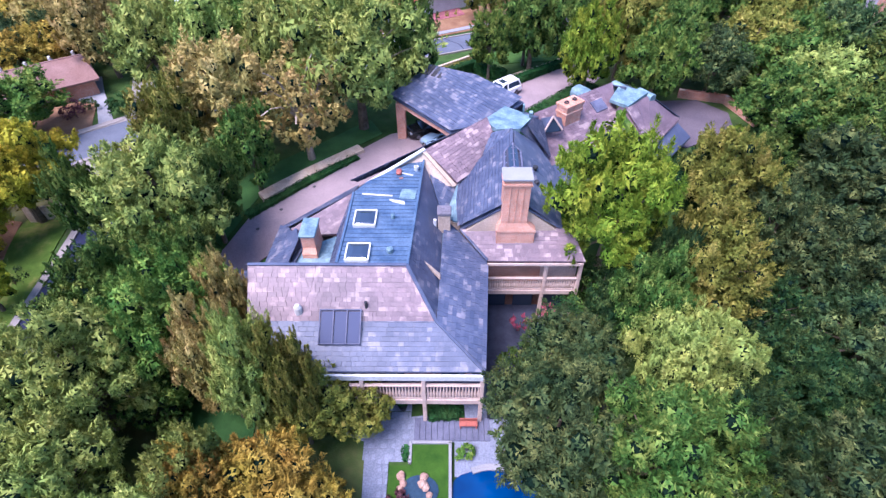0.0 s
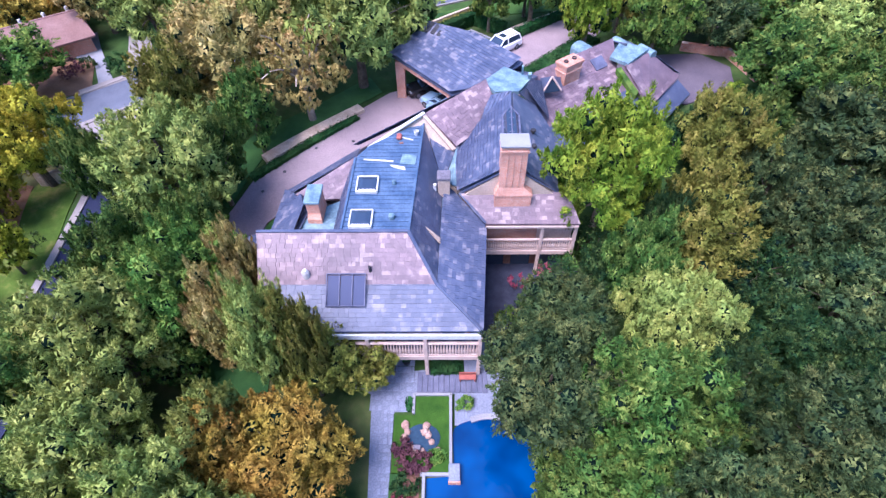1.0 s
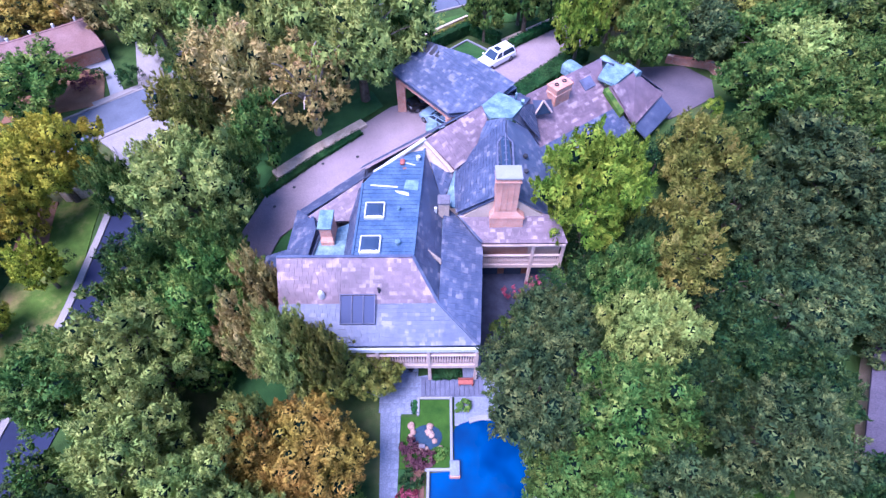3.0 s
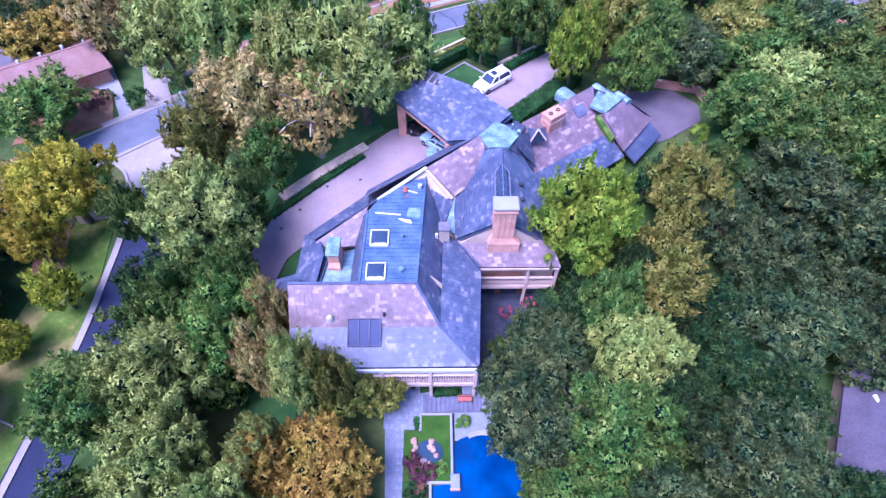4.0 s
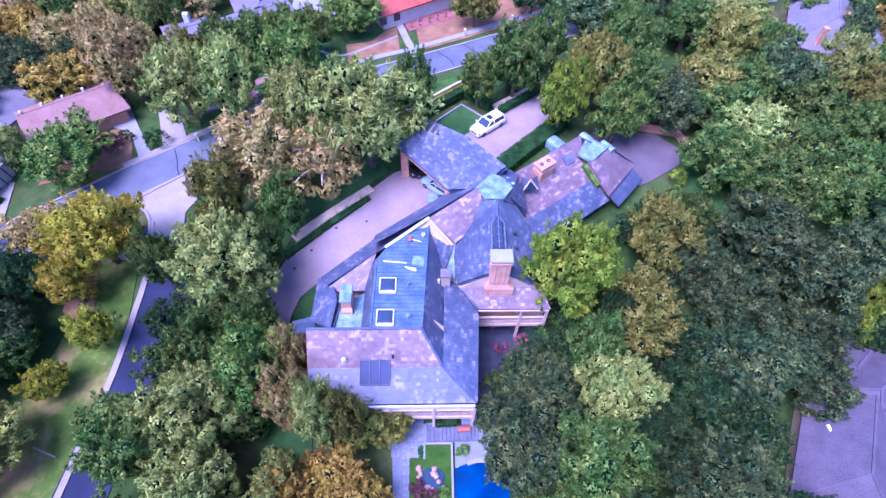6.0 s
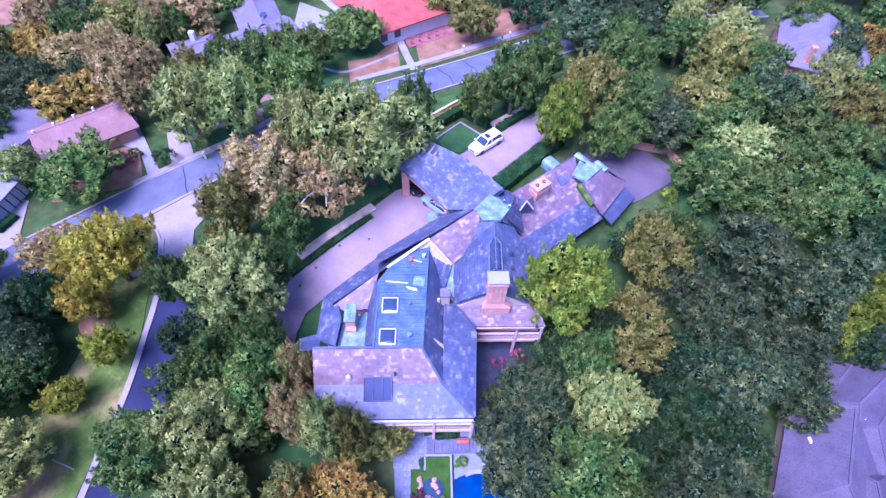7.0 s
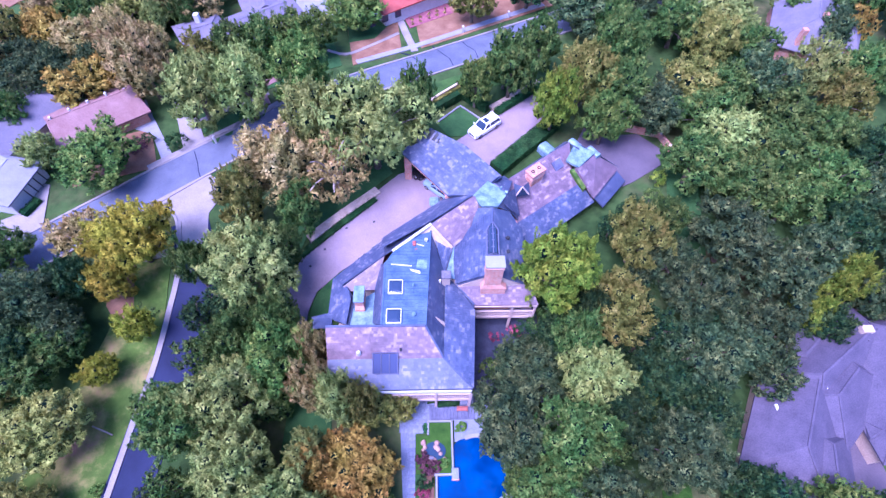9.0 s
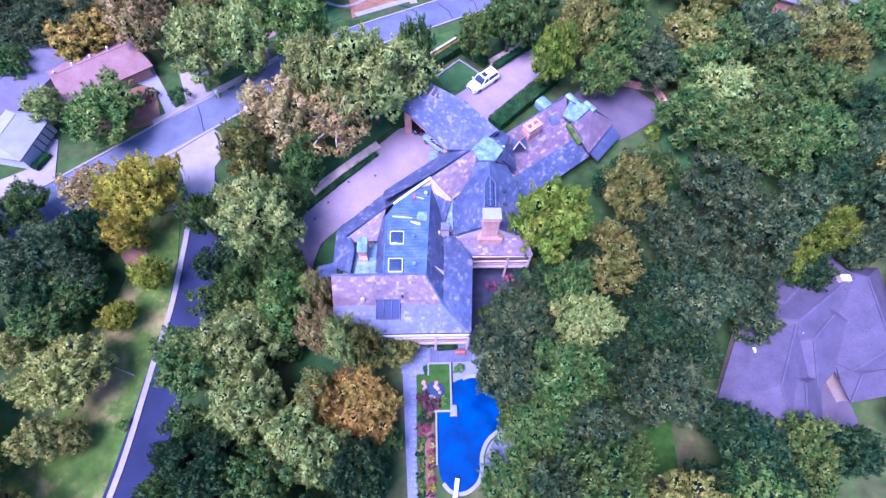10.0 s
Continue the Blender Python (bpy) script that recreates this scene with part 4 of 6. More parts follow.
slab("gable_wall", [(-12.49, 7.91, 3.46), (-12.61, 10.48, 4.61), (-12.65, 13.1, 6.89), (-12.57, 13.12, 6.83), (-12.53, 10.5, 4.55), (-12.41, 7.94, 3.34)], 1.6, BRICK, house)
# hip and break caps
for a, c in (((2.04, 7.87, 3.22), (-0.9, 10.64, 4.56)), ((-0.9, 10.64, 4.56), (-2.74, 13.13, 6.99)), ((2.67, 17.14, 3.44), (0.7, 18.88, 4.93)), ((-12.69, 13.11, 7.01), (-2.74, 13.13, 6.99))):
    beam("ridge_cap", Vector(a) + Vector((0, 0, 0.06)), Vector(c) + Vector((0, 0, 0.06)), 0.22, 0.1, SLATE, house)

# flat roof of blue standing-seam metal
flat = [(-7.15, 13.26), (-2.7, 13.16), (-2.04, 25.2), (-6.2, 21.9), (-7.04, 20.5), (-7.06, 17.3)]
deck_roof = slab("flat_roof", [(x, y, RIDGE + 0.07) for x, y in flat], 0.3, METALROOF, house, "blue standing-seam metal flat roof")
for i in range(26):
    y = 13.55 + i * 0.42
    lo = np.interp(y, [13.26, 17.3, 20.5, 21.9, 25.2], [-7.15, -7.05, -7.0, -6.2, -2.1])
    hi = np.interp(y, [13.16, 25.2], [-2.7, -2.04])
    if hi - lo > 0.5:
        beam("seam", (lo + 0.1, y, RIDGE + 0.1), (hi - 0.1, y, RIDGE + 0.1), 0.04, 0.06, METALROOF, deck_roof)
for a, c in (((-2.7, 13.16), (-2.04, 25.2)), ((-7.15, 13.26), (-7.06, 17.3)), ((-7.06, 17.3), (-7.04, 20.5))):
    beam("edge_strip", (*a, RIDGE + 0.12), (*c, RIDGE + 0.12), 0.16, 0.12, METALROOF, deck_roof)


def skylight(x0, y0, x1, y1, z):
    s = new("skylight")
    s.parent = house
    s["label"] = "square skylight with white frame and dark dome"
    for a, c in (((x0, y0), (x1, y0)), ((x1, y0), (x1, y1)), ((x1, y1), (x0, y1)), ((x0, y1), (x0, y0))):
        beam("frame", (*a, z + 0.12), (*c, z + 0.12), 0.1, 0.24, WHITE, s)
    bm = bmesh.new()
    rings = []
    for k, up in ((0.0, 0.16), (0.12, 0.25), (0.28, 0.31)):
        dx, dy = (x1 - x0) * k, (y1 - y0) * k
        rings.append([(x0 + dx, y0 + dy, z + up), (x1 - dx, y0 + dy, z + up), (x1 - dx, y1 - dy, z + up), (x0 + dx, y1 - dy, z + up)])
    add_ring(bm, rings)
    part("dome", bm, GLASS, s)


skylight(-6.64, 13.36, -5.18, 14.9, RIDGE + 0.07)
skylight(-6.54, 16.69, -5.09, 18.26, RIDGE + 0.07)

# the white-edged gable behind the flat roof, and the long roof beside the drive
roof_slope([(0.43, 23.56, 5.46), (1.91, 24.71, 5.87), (3.4, 27.32, 8.09), (2.85, 28.62, 8.27), (-2, 25.09, 7.68)], house, mat=LITSLATE)
roof_slope([(-0.13, 31.04, 4.21), (-7.56, 25.39, 3.98), (-7.12, 22.13, 5.99), (-2, 25.12, 7.68), (2.85, 28.62, 8.27)], house)
roof_slope([(-7.56, 25.39, 3.98), (-12.86, 20.66, 3.52), (-11.63, 18.7, 5.05), (-7.12, 22.13, 5.99)], house)
slab("gable_wall", [(-2, 25.09, 7.59), (-6.29, 22.46, 6.01), (0.43, 23.53, 5.4)], 0.5, CREAM, house)
beam("rake_board", (-6.32, 22.31, 6.52), (-2, 25.04, 7.81), 0.3, 0.14, WHITE, house)
slab("rake_board", [(-2.05, 25.06, 7.83), (0.48, 23.39, 5.61), (0.2, 23.25, 5.55), (-2.23, 24.86, 7.77)], 0.1, CREAM, house)
# slopes and copper gutters round the west chimney
roof_slope([(-8.12, 14.31, 5), (-8.21, 18.44, 4.99), (-7.56, 21.14, 5.77), (-7.04, 20.51, 6.81), (-7.06, 17.31, 6.89), (-7.16, 13.27, 7)][::-1], house)
roof_slope([(-8.21, 18.37, 4.87), (-10.69, 18.21, 4.96), (-11.63, 18.7, 5.05), (-7.21, 22.03, 5.99)][::-1], house, mat=LITSLATE)
slab("copper_gutter", [(-8.02, 14.19, 5.06), (-8.19, 18.01, 5), (-9.26, 17.37, 5.01), (-10.4, 16.52, 5.03), (-10.89, 14.15, 5.07)], 0.2, COPPER, house, "pale weathered copper valley")
roof_slope([(-12.85, 20.55, 3.53), (-12.94, 15.49, 3.76), (-10.68, 13.95, 5.37), (-10.24, 16.9, 5.14), (-11.06, 18.55, 5.18)], house)
roof_slope([(-15, 15.91, 3.37), (-14.67, 14.37, 3.7), (-12.49, 13.95, 5.02), (-12.68, 15.96, 4.21)], house)

# the copper-topped centre
slab("flat_roof", [(2.77, 28.63, 8.31), (3.67, 27.09, 8.34), (5.55, 26.98, 8.42), (6.75, 28.8, 8.51), (4.62, 30.72, 8.43)], 0.35, COPPER, house, "flat roof of pale blue weathered copper")
slab("gable_wall", [(2.81, 28.68, 8.02), (3.16, 27.8, 7.17), (4.21, 27.16, 7.94)], 0.5, CREAM, house)
roof_slope([(1.91, 24.71, 5.87), (3.4, 27.07, 7.91), (4.98, 26.72, 8.4), (3.4, 25.55, 7.28)], house)
beam("vent_pipe", (6.01, 29.36, 8.56), (5.94, 28.89, 9.54), 0.16, 0.16, COPPER, house)
beam("vent_pipe", (6.56, 28.77, 8.57), (6.52, 28.54, 9.06), 0.3, 0.3, COPPER, house)

# the chimney gable towards the pool side
roof_slope([(0.73, 18.81, 4.99), (0.43, 23.61, 5.34), (1.91, 24.71, 5.87), (5.07, 26.66, 8.53), (4.45, 18.55, 7.75)][::-1], house)
roof_slope([(8.08, 18.8, 5.09), (8.58, 25.71, 5.26), (7.09, 27.56, 6.72), (5.07, 26.66, 8.53), (4.45, 18.55, 7.75)], house)
bm = bmesh.new()
add_ring(bm, [[(0.9, y, 4.75), (7.95, y, 4.8), (4.45, y, 7.62)] for y in (18.7, 18.95)])
bmesh.ops.recalc_face_normals(bm, faces=bm.faces[:])
part("gable_wall", bm, CREAM, house, "cream stucco gable")
roof_slope([(2.67, 17.16, 3.38), (9.78, 17.09, 3.42), (8.81, 18.86, 5.1), (0.7, 18.86, 4.99)], house, mat=LITSLATE)
slab("copper_valley", [(0.49, 23.42, 5.53), (1.24, 23.69, 5.66), (0.8, 19.48, 5.16), (0.19, 19.61, 5.1), (-0.36, 20.7, 4.72)], 0.12, COPPER, house, "pale weathered copper valley")
slab("copper_strip", [(-0.77, 11.38, 4.62), (-0.05, 11.48, 4.32), (0.29, 18.3, 4.44), (-0.54, 18.63, 4.70)], 0.05, COPPER, house, "streaked copper flashing")


def big_chimney():
    c = new("chimney")
    c.parent = house
    c["label"] = "tall brick chimney with a copper cap"
    bm = bmesh.new()

    def ring(x0, y0, x1, y1, z):
        return [(x0, y0, z), (x1, y0, z), (x1, y1, z), (x0, y1, z)]
    add_ring(bm, [ring(3.3, 18.05, 6.0, 19.2, 2.6), ring(3.3, 18.05, 6.0, 19.2, 5.3), ring(3.25, 18.0, 6.05, 19.2, 5.35), ring(3.25, 18.0, 6.05, 19.2, 5.5), ring(3.55, 18.15, 5.35, 19.35, 6.15), ring(3.55, 18.15, 5.35, 19.35, 9.3),
                  ring(3.46, 18.06, 5.44, 19.44, 9.35), ring(3.46, 18.06, 5.44, 19.44, 9.5), ring(3.55, 18.15, 5.35, 19.35, 9.55), ring(3.55, 18.15, 5.35, 19.35, 9.8)])
    bmesh.ops.recalc_face_normals(bm, faces=bm.faces[:])
    part("shaft", bm, BRICK, c)
    for x in (4.0, 4.45, 4.9):
        box("brick_rib", (x - 0.05, 18.1, 6.2), (x + 0.05, 18.2, 9.3), BRICK, c, "", 0.01)
    box("cap", (3.42, 18.02, 9.8), (5.48, 19.48, 10.0), PALECONCRETE, c, "grey metal cap", 0.05)


big_chimney()


def west_chimney():
    c = new("chimney")
    c.parent = house
    c["label"] = "brick chimney with a flat pale copper cap"
    bm = bmesh.new()

    def ring(x0, y0, x1, y1, z):
        return [(x0, y0, z), (x1, y0, z), (x1, y1, z), (x0, y1, z)]
    add_ring(bm, [ring(-10.1, 15.7, -9.1, 17.6, 3.8), ring(-10.1, 15.7, -9.1, 17.6, 5.4), ring(-10.05, 15.95, -9.15, 17.65, 5.8), ring(-10.05, 15.95, -9.15, 17.65, 6.75)])
    part("shaft", bm, BRICK, c)
    box("cap", (-10.17, 15.85, 6.75), (-9.05, 17.8, 6.95), COPPER, c, "pale blue copper cap", 0.04)


west_chimney()


def east_chimney():
    c = new("chimney")
    c.parent = house
    c["label"] = "pink brick chimney with two flue pots"
    m = pose(10.7, 33.1, 0.7, 0, 0, 37)
    bm = bmesh.new()
    add_box(bm, (-1.0, -0.6, 3.5), (1.0, 0.6, 6.0), 0.03, m)
    part("shaft", bm, BRICK, c)
    for name, a, e in (("band", (-1.08, -0.68, 6.0), (1.08, 0.68, 6.2)), ("neck", (-1.03, -0.63, 6.2), (1.03, 0.63, 6.65)), ("rim", (-1.12, -0.71, 6.65), (1.12, 0.71, 6.9))):
        bm = bmesh.new()
        add_box(bm, a, e, 0.03, m)
        part(name, bm, BRICK, c)
    for x in (-0.5, 0.5):
        p = m @ Vector((x, 0, 6.9))
        bm = bmesh.new()
        add_ring(bm, [circle(p.x, p.y, p.z, 0.24, 10), circle(p.x, p.y, p.z + 0.12, 0.22, 10), circle(p.x, p.y, p.z + 0.12, 0.15, 10), circle(p.x, p.y, p.z - 0.02, 0.15, 10)], True, False)
        part("flue_pot", bm, DARK, c)


east_chimney()


def lantern():
    """A ridge skylight of dark glass with a pointed end."""
    s = new("roof_lantern")
    s.parent = house
    s["label"] = "long dark glass ridge skylight with glazing bars"
    z = 8.2
    prof = [(3.85, 20.6), (5.15, 20.6), (5.3, 23.9), (4.7, 25.1), (4.05, 23.9)]
    bm = bmesh.new()
    add_ring(bm, [[(x, y, z - 0.9) for x, y in prof], [(x, y, z + 0.05) for x, y in prof], [(4.6 + (x - 4.6) * 0.55, min(y, 24.5) + (0.15 if y < 22 else 0), z + 0.42) for x, y in prof]])
    part("glazing", bm, GLASS, s)
    for y in (20.6, 21.45, 22.3, 23.15, 23.9):
        beam("bar", (3.85 + (y - 20.6) * 0.06, y, z + 0.1), (4.5 + (y - 20.6) * 0.05, y, z + 0.48), 0.06, 0.07, DECK, s)
        beam("bar", (5.15 + (y - 20.6) * 0.045, y, z + 0.1), (4.55 + (y - 20.6) * 0.05, y, z + 0.48), 0.06, 0.07, DECK, s)
    for a, c in zip(prof, prof[1:] + prof[:1]):
        beam("rim", (*a, z + 0.08), (*c, z + 0.08), 0.14, 0.14, DECK, s)
    beam("bar", (4.52, 20.6, z + 0.48), (4.72, 24.7, z + 0.48), 0.09, 0.09, DECK, s)


lantern()

# the east wing
roof_slope([(5.56, 27.03, 8.31), (6.76, 28.85, 8.4), (7.4, 30.73, 6.79), (8.47, 27.88, 4.62), (7.09, 27.56, 6.72)][::-1], house)
wing = lambda x, y: 2.6 + 0.588 * (-0.6 * (x - 8.94) + 0.8 * (y - 24.58))
upper = [(8.3, 27.6), (17.05, 33.95), (15.9, 35.2), (15.79, 38.54), (7.47, 32.41), (7.0, 30.3)]
lower_part = [(8.94, 24.58), (18.91, 32.06), (17.05, 33.95), (8.3, 27.6)]
roof_slope([(x, y, wing(x, y)) for x, y in upper], house, mat=LITSLATE)
roof_slope([(x, y, wing(x, y)) for x, y in lower_part], house)
roof_slope([(16.21, 41.28, 3.9), (8.22, 35.01, 3.82), (7.47, 32.41, 6.71), (15.79, 38.54, 6.55)], house)
roof_slope([(4.73, 30.97, 8.15), (6.82, 28.99, 8.22), (7.86, 32.22, 6.6), (6.93, 33.08, 6.32)], house)
roof_slope([(18.6, 31.95, 3.4), (22.54, 36.62, 3.76), (19.0, 36.9, 6.2), (16.05, 34.75, 5.9)], house, mat=LITSLATE)
roof_slope([(22.54, 36.62, 3.76), (18.46, 40.07, 3.64), (16.8, 38.0, 6.3), (19.0, 36.9, 6.2)], house)
slab("flat_roof", [(15.0, 35.7, 6.42), (16.5, 38.3, 6.6), (18.9, 36.95, 6.5), (16.5, 34.7, 6.25)], 0.3, COPPER, house, "small flat roof of weathered copper")
roof_slope([(18.46, 40.07, 3.64), (16.21, 41.28, 3.9), (15.79, 38.54, 6.55), (16.8, 37.3, 6.76)], house)
slab("wall", [(15.55, 34.75, 5.75), (16.0, 34.85, 5.85), (17.6, 33.05, 4.35), (17.3, 32.9, 4.0)], 0.5, LEAVES["oak"], house, "ivy on the gable side")
slab("roof_slope", [(20.15, 31.7, 1.98), (23.8, 35.65, 2.39), (22.46, 36.5, 3.49), (18.82, 32.42, 3.07)], 0.2, SLATE, house)
for x, y, z, w in ((13.0, 38.1, 6.05, 0.8), (16.7, 38.6, 6.4, 0.5), (18.9, 37.4, 6.3, 0.4)):
    # a barrel roof of copper over a low dormer, turned with the wing
    bm = bmesh.new()
    prof = [(-w, -0.9), (-w, -0.15)] + [(-w * math.cos(a), 0.55 * w * math.sin(a) - 0.15) for a in (0.5, 1.0, 1.57, 2.14, 2.64)] + [(w, -0.15), (w, -0.9)]
    add_ring(bm, [[(px_, y_, z_) for px_, z_ in prof] for y_ in (-0.9, 0.9)])
    bmesh.ops.recalc_face_normals(bm, faces=bm.faces[:])
    bm.transform(pose(x, y, z, 0, 0, 35))
    part("dormer", bm, COPPER, house, "copper-clad barrel dormer")
slab("roof_hatch", [(x, y, wing(x, y) + 0.14) for x, y in ((13.1, 35.3), (14.3, 36.2), (14.9, 35.4), (13.7, 34.5))], 0.14, DECK, house)
dormer = new("dormer_window")
dormer.parent = house
dormer["label"] = "small gabled dormer with cream edges"
beam("rake_board", (8.08, 30.04, 6.26), (8.79, 30.45, 7.61), 0.14, 0.14, TRIM, dormer)
beam("rake_board", (9.73, 30.32, 6.35), (8.79, 30.45, 7.61), 0.14, 0.14, TRIM, dormer)
slab("pane", [(8.23, 30.09, 6.26), (9.64, 30.32, 6.34), (8.8, 30.48, 7.42)], 0.1, GLASS, dormer)
slab("roof", [(8.79, 30.45, 7.61), (7.98, 29.95, 6.19), (8.04, 31.86, 6.6)], 0.1, SLATE, dormer)
slab("roof", [(8.79, 30.45, 7.61), (9.83, 30.34, 6.29), (9.91, 32.24, 6.47)], 0.1, SLATE, dormer)

# porte-cochere
porch = new("porte_cochere")
porch.parent = house
porch["label"] = "steep slate porch roof over the drive on brick piers"
roof_slope([(-5.66, 37.74, 5.58), (0.13, 30.35, 5.94), (3.19, 29.4, 7.31), (6.27, 31.25, 8.48), (2.5, 36.01, 8.32), (-2.05, 39.74, 8.03)], house)
slab("roof_back", [(6.76, 32.96, 5.81), (2.86, 37.85, 5.63), (2.5, 36.04, 8.26), (6.27, 31.28, 8.42)], 0.14, SLATE, house)
slab("roof_back", [(2.86, 37.85, 5.63), (-1.82, 41.69, 5.32), (-2.04, 39.77, 7.97), (2.5, 36.04, 8.26)], 0.14, SLATE, house)
for x, y in ((-4.9, 37.4), (0.2, 31.3)):
    box("pier", (x - 0.45, y - 0.45, -0.5), (x + 0.45, y + 0.45, 5.3), BRICK, porch, "", 0.04)
box("pier", (-0.6, 39.0, -0.5), (0.2, 39.8, 5.6), BRICK, porch, "", 0.04)
beam("lintel", (-5.02, 37.61, 5.13), (0.14, 31.09, 5.45), 0.5, 0.6, BRICK, porch)
beam("lintel", (-5.02, 37.87, 5.13), (-1.97, 39.9, 5.81), 0.5, 0.6, BRICK, porch)
box("entry_roof", (-2.2, 30.4, 3.7), (-0.85, 31.8, 4.35), COPPER, porch, "small pale copper entry roof", 0.25)
for i in range(7):
    f = i / 7
    a = Vector((-1.75, 39.3, 8.0)).lerp(Vector((2.35, 35.9, 8.2)), f)
    d = Vector((4.1, -3.4, 0)).normalized()
    q = Vector((-d.y, d.x, 0)) * -1
    p = [a + d * 0.03, a + d * 0.5, a + d * 0.5 - Vector((0, 0, 0.42)) + q * 1.15, a + d * 0.03 - Vector((0, 0, 0.42)) + q * 1.15]
    slab("vent_panel", [tuple(v + Vector((0, 0, 0.2))) for v in p], 0.06, DARK, house)


def balcony(x0, x1, y, floor, top, beam_low, back, posts, foot, n, eave):
    """A balcony with turned balusters, squared posts and a deep edge beam."""
    b = new("balcony")
    b.parent = house
    b["label"] = "cream timber balcony with balustrade and posts"
    box("floor", (x0, y, beam_low + 0.15), (x1, back, floor - 0.15), DECK, b, "", 0.02)
    box("edge_beam", (x0, y - 0.1, beam_low), (x1, y + 0.12, floor - 0.1), TRIM, b, "", 0.03)
    box("bottom_rail", (x0, y - 0.06, floor), (x1, y + 0.06, floor + 0.1), TRIM, b, "", 0.02)
    box("top_rail", (x0, y - 0.11, top - 0.14), (x1, y + 0.11, top), TRIM, b, "", 0.03)
    bm = bmesh.new()
    h = top - 0.14 - floor - 0.1
    rr = [(0, 0.05), (0.1, 0.085), (0.35, 0.1), (0.6, 0.06), (0.85, 0.045), (1, 0.075)]
    add_ring(bm, [circle(0, 0, f * h, r, 6) for f, r in rr])
    first = part("baluster", bm, TRIM, b)
    first.location = (x0 + (x1 - x0) * 0.5 / n, y, floor + 0.1)
    for i in range(1, n):
        o = first.copy()
        scene.collection.objects.link(o)
        o.location = (x0 + (x1 - x0) * (i + 0.5) / n, y, floor + 0.1)
    for x in posts:
        box("post", (x - 0.13, y - 0.14, foot), (x + 0.13, y + 0.14, eave), TRIM, b, "", 0.03)


balcony(-9.4, 2.05, 7.75, 0.45, 2.0, -0.15, 9.4, (-9.1, -5.45, -1.65, 1.95), -2.32, 58, 2.75)
balcony(2.55, 9.85, 17.4, 0.15, 1.4, -0.4, 18.95, (7.1, 9.65), -3.3, 40, 3.1)
box("fascia", (-12.4, 7.6, 2.62), (2.0, 7.78, 3.1), WHITE, house, "white gutter board", 0.02)
box("fascia", (2.7, 17.05, 2.95), (9.7, 17.13, 3.2), TRIM, house, "", 0.02)
# doors and windows under the balconies
box("wall", (2.6, 18.3, -0.1), (6.9, 18.55, 3.3), BRICK, house, "", 0.01)
box("wall", (6.9, 18.35, -0.1), (9.7, 18.6, 3.3), TRIM, house, "pale screened porch wall", 0.01)
box("sill", (7.3, 18.27, 2.3), (9.3, 18.37, 2.5), DARK, house, "", 0.01)
# mulch brown on this wall paints in the shade below the balcony
box("wall", (2.6, 18.5, -3.4), (9.7, 18.8, -0.3), MULCH, house, "lower wall coloured dark to stand for shade", 0.01)
for x in (3.7, 5.9, 8.3):
    box("window", (x - 0.8, 18.42, -3.0), (x + 0.8, 18.52, -1.0), GLASS, house, "dark opening below the balcony", 0.02)
for x in (-7.6, -3.8, 0.2):
    box("window", (x - 0.8, 9.33, 0.5), (x + 0.8, 9.45, 2.3), GLASS, house, "dark window", 0.02)
for x in (-7.6, -4.4):
    box("door", (x - 0.9, 9.32, -2.3), (x + 0.9, 9.44, -0.3), GLASS, house, "dark glazed door below the balcony", 0.02)


# ---- terrace and pool ----
def flagstones(parent, x0, y0, x1, y1, z, size, mat, inside=None):
    """Laid stones, each its own piece, in courses of uneven lengths."""
    kinds = {}
    y = y0
    while y < y1 - 0.1:
        h = size * (0.8 + 0.2 * int(rng.integers(0, 3)))
        x = x0 - rng.uniform(0, size * 0.5)
        while x < x1:
            k = int(rng.integers(2, 6))
            wdt = size * 0.36 * k
            a, c = max(x, x0), min(x + wdt, x1)
            if c - a > 0.15 and (not inside or inside((a + c) / 2, y + h / 2)):
                key = (round(c - a, 1), round(h, 2))
                if key not in kinds:
                    bm = bmesh.new()
                    add_box(bm, (-key[0] / 2 + 0.02, -h / 2 + 0.02, -0.08), (key[0] / 2 - 0.02, h / 2 - 0.02, 0.03), 0.015)
                    me = bpy.data.meshes.new("flagstone")
                    bm.to_mesh(me)
                    bm.free()
                    me.materials.append(mat)
                    kinds[key] = me
                o = new("flagstone", kinds[key])
                o.parent = parent
                o.location = ((a + c) / 2, y + h / 2, z + rng.uniform(-0.006, 0.006))
            x += wdt
        y += h


terrace = tagged(slab("terrace", [(-4.73, -8.47, -2.32), (-3.72, -8.47, -2.32), (-3.97, 4.86, -2.32), (-2.53, 4.87, -2.32), (-2.54, 6.19, -2.32), (0.28, 6.2, -2.32), (0.27, 3.94, -2.32), (5.95, 3.97, -2.32), (6.05, 7.48, -2.32), (2.48, 7.46, -2.32), (2.53, 11.18, -2.32), (-8.23, 11.1, -2.32), (-8.09, 7.11, -2.32), (-5.53, 6.17, -2.32), (-5.22, 0.64, -2.32)], 0.5, STONE), "grey flagstone terrace and garden path", "terrace", kind="structure")
flagstones(terrace, -5.6, 4.95, -2.6, 9.0, -2.31, 0.65, STONE)
flagstones(terrace, -4.75, -8.3, -3.85, 4.95, -2.31, 0.65, STONE)
flagstones(terrace, 2.55, 4.3, 4.9, 7.4, -2.31, 0.65, STONE)
deck = tagged(new("wood_deck"), "grey weathered wood deck beside the terrace", "deck", kind="structure")
for i in range(13):
    box("plank", (-2.36 + i * 0.385, 6.25, -2.4), (-2.36 + i * 0.385 + 0.355, 7.85, -2.25 + 0.01 * (i % 3)), DECK, deck, "", 0.015)
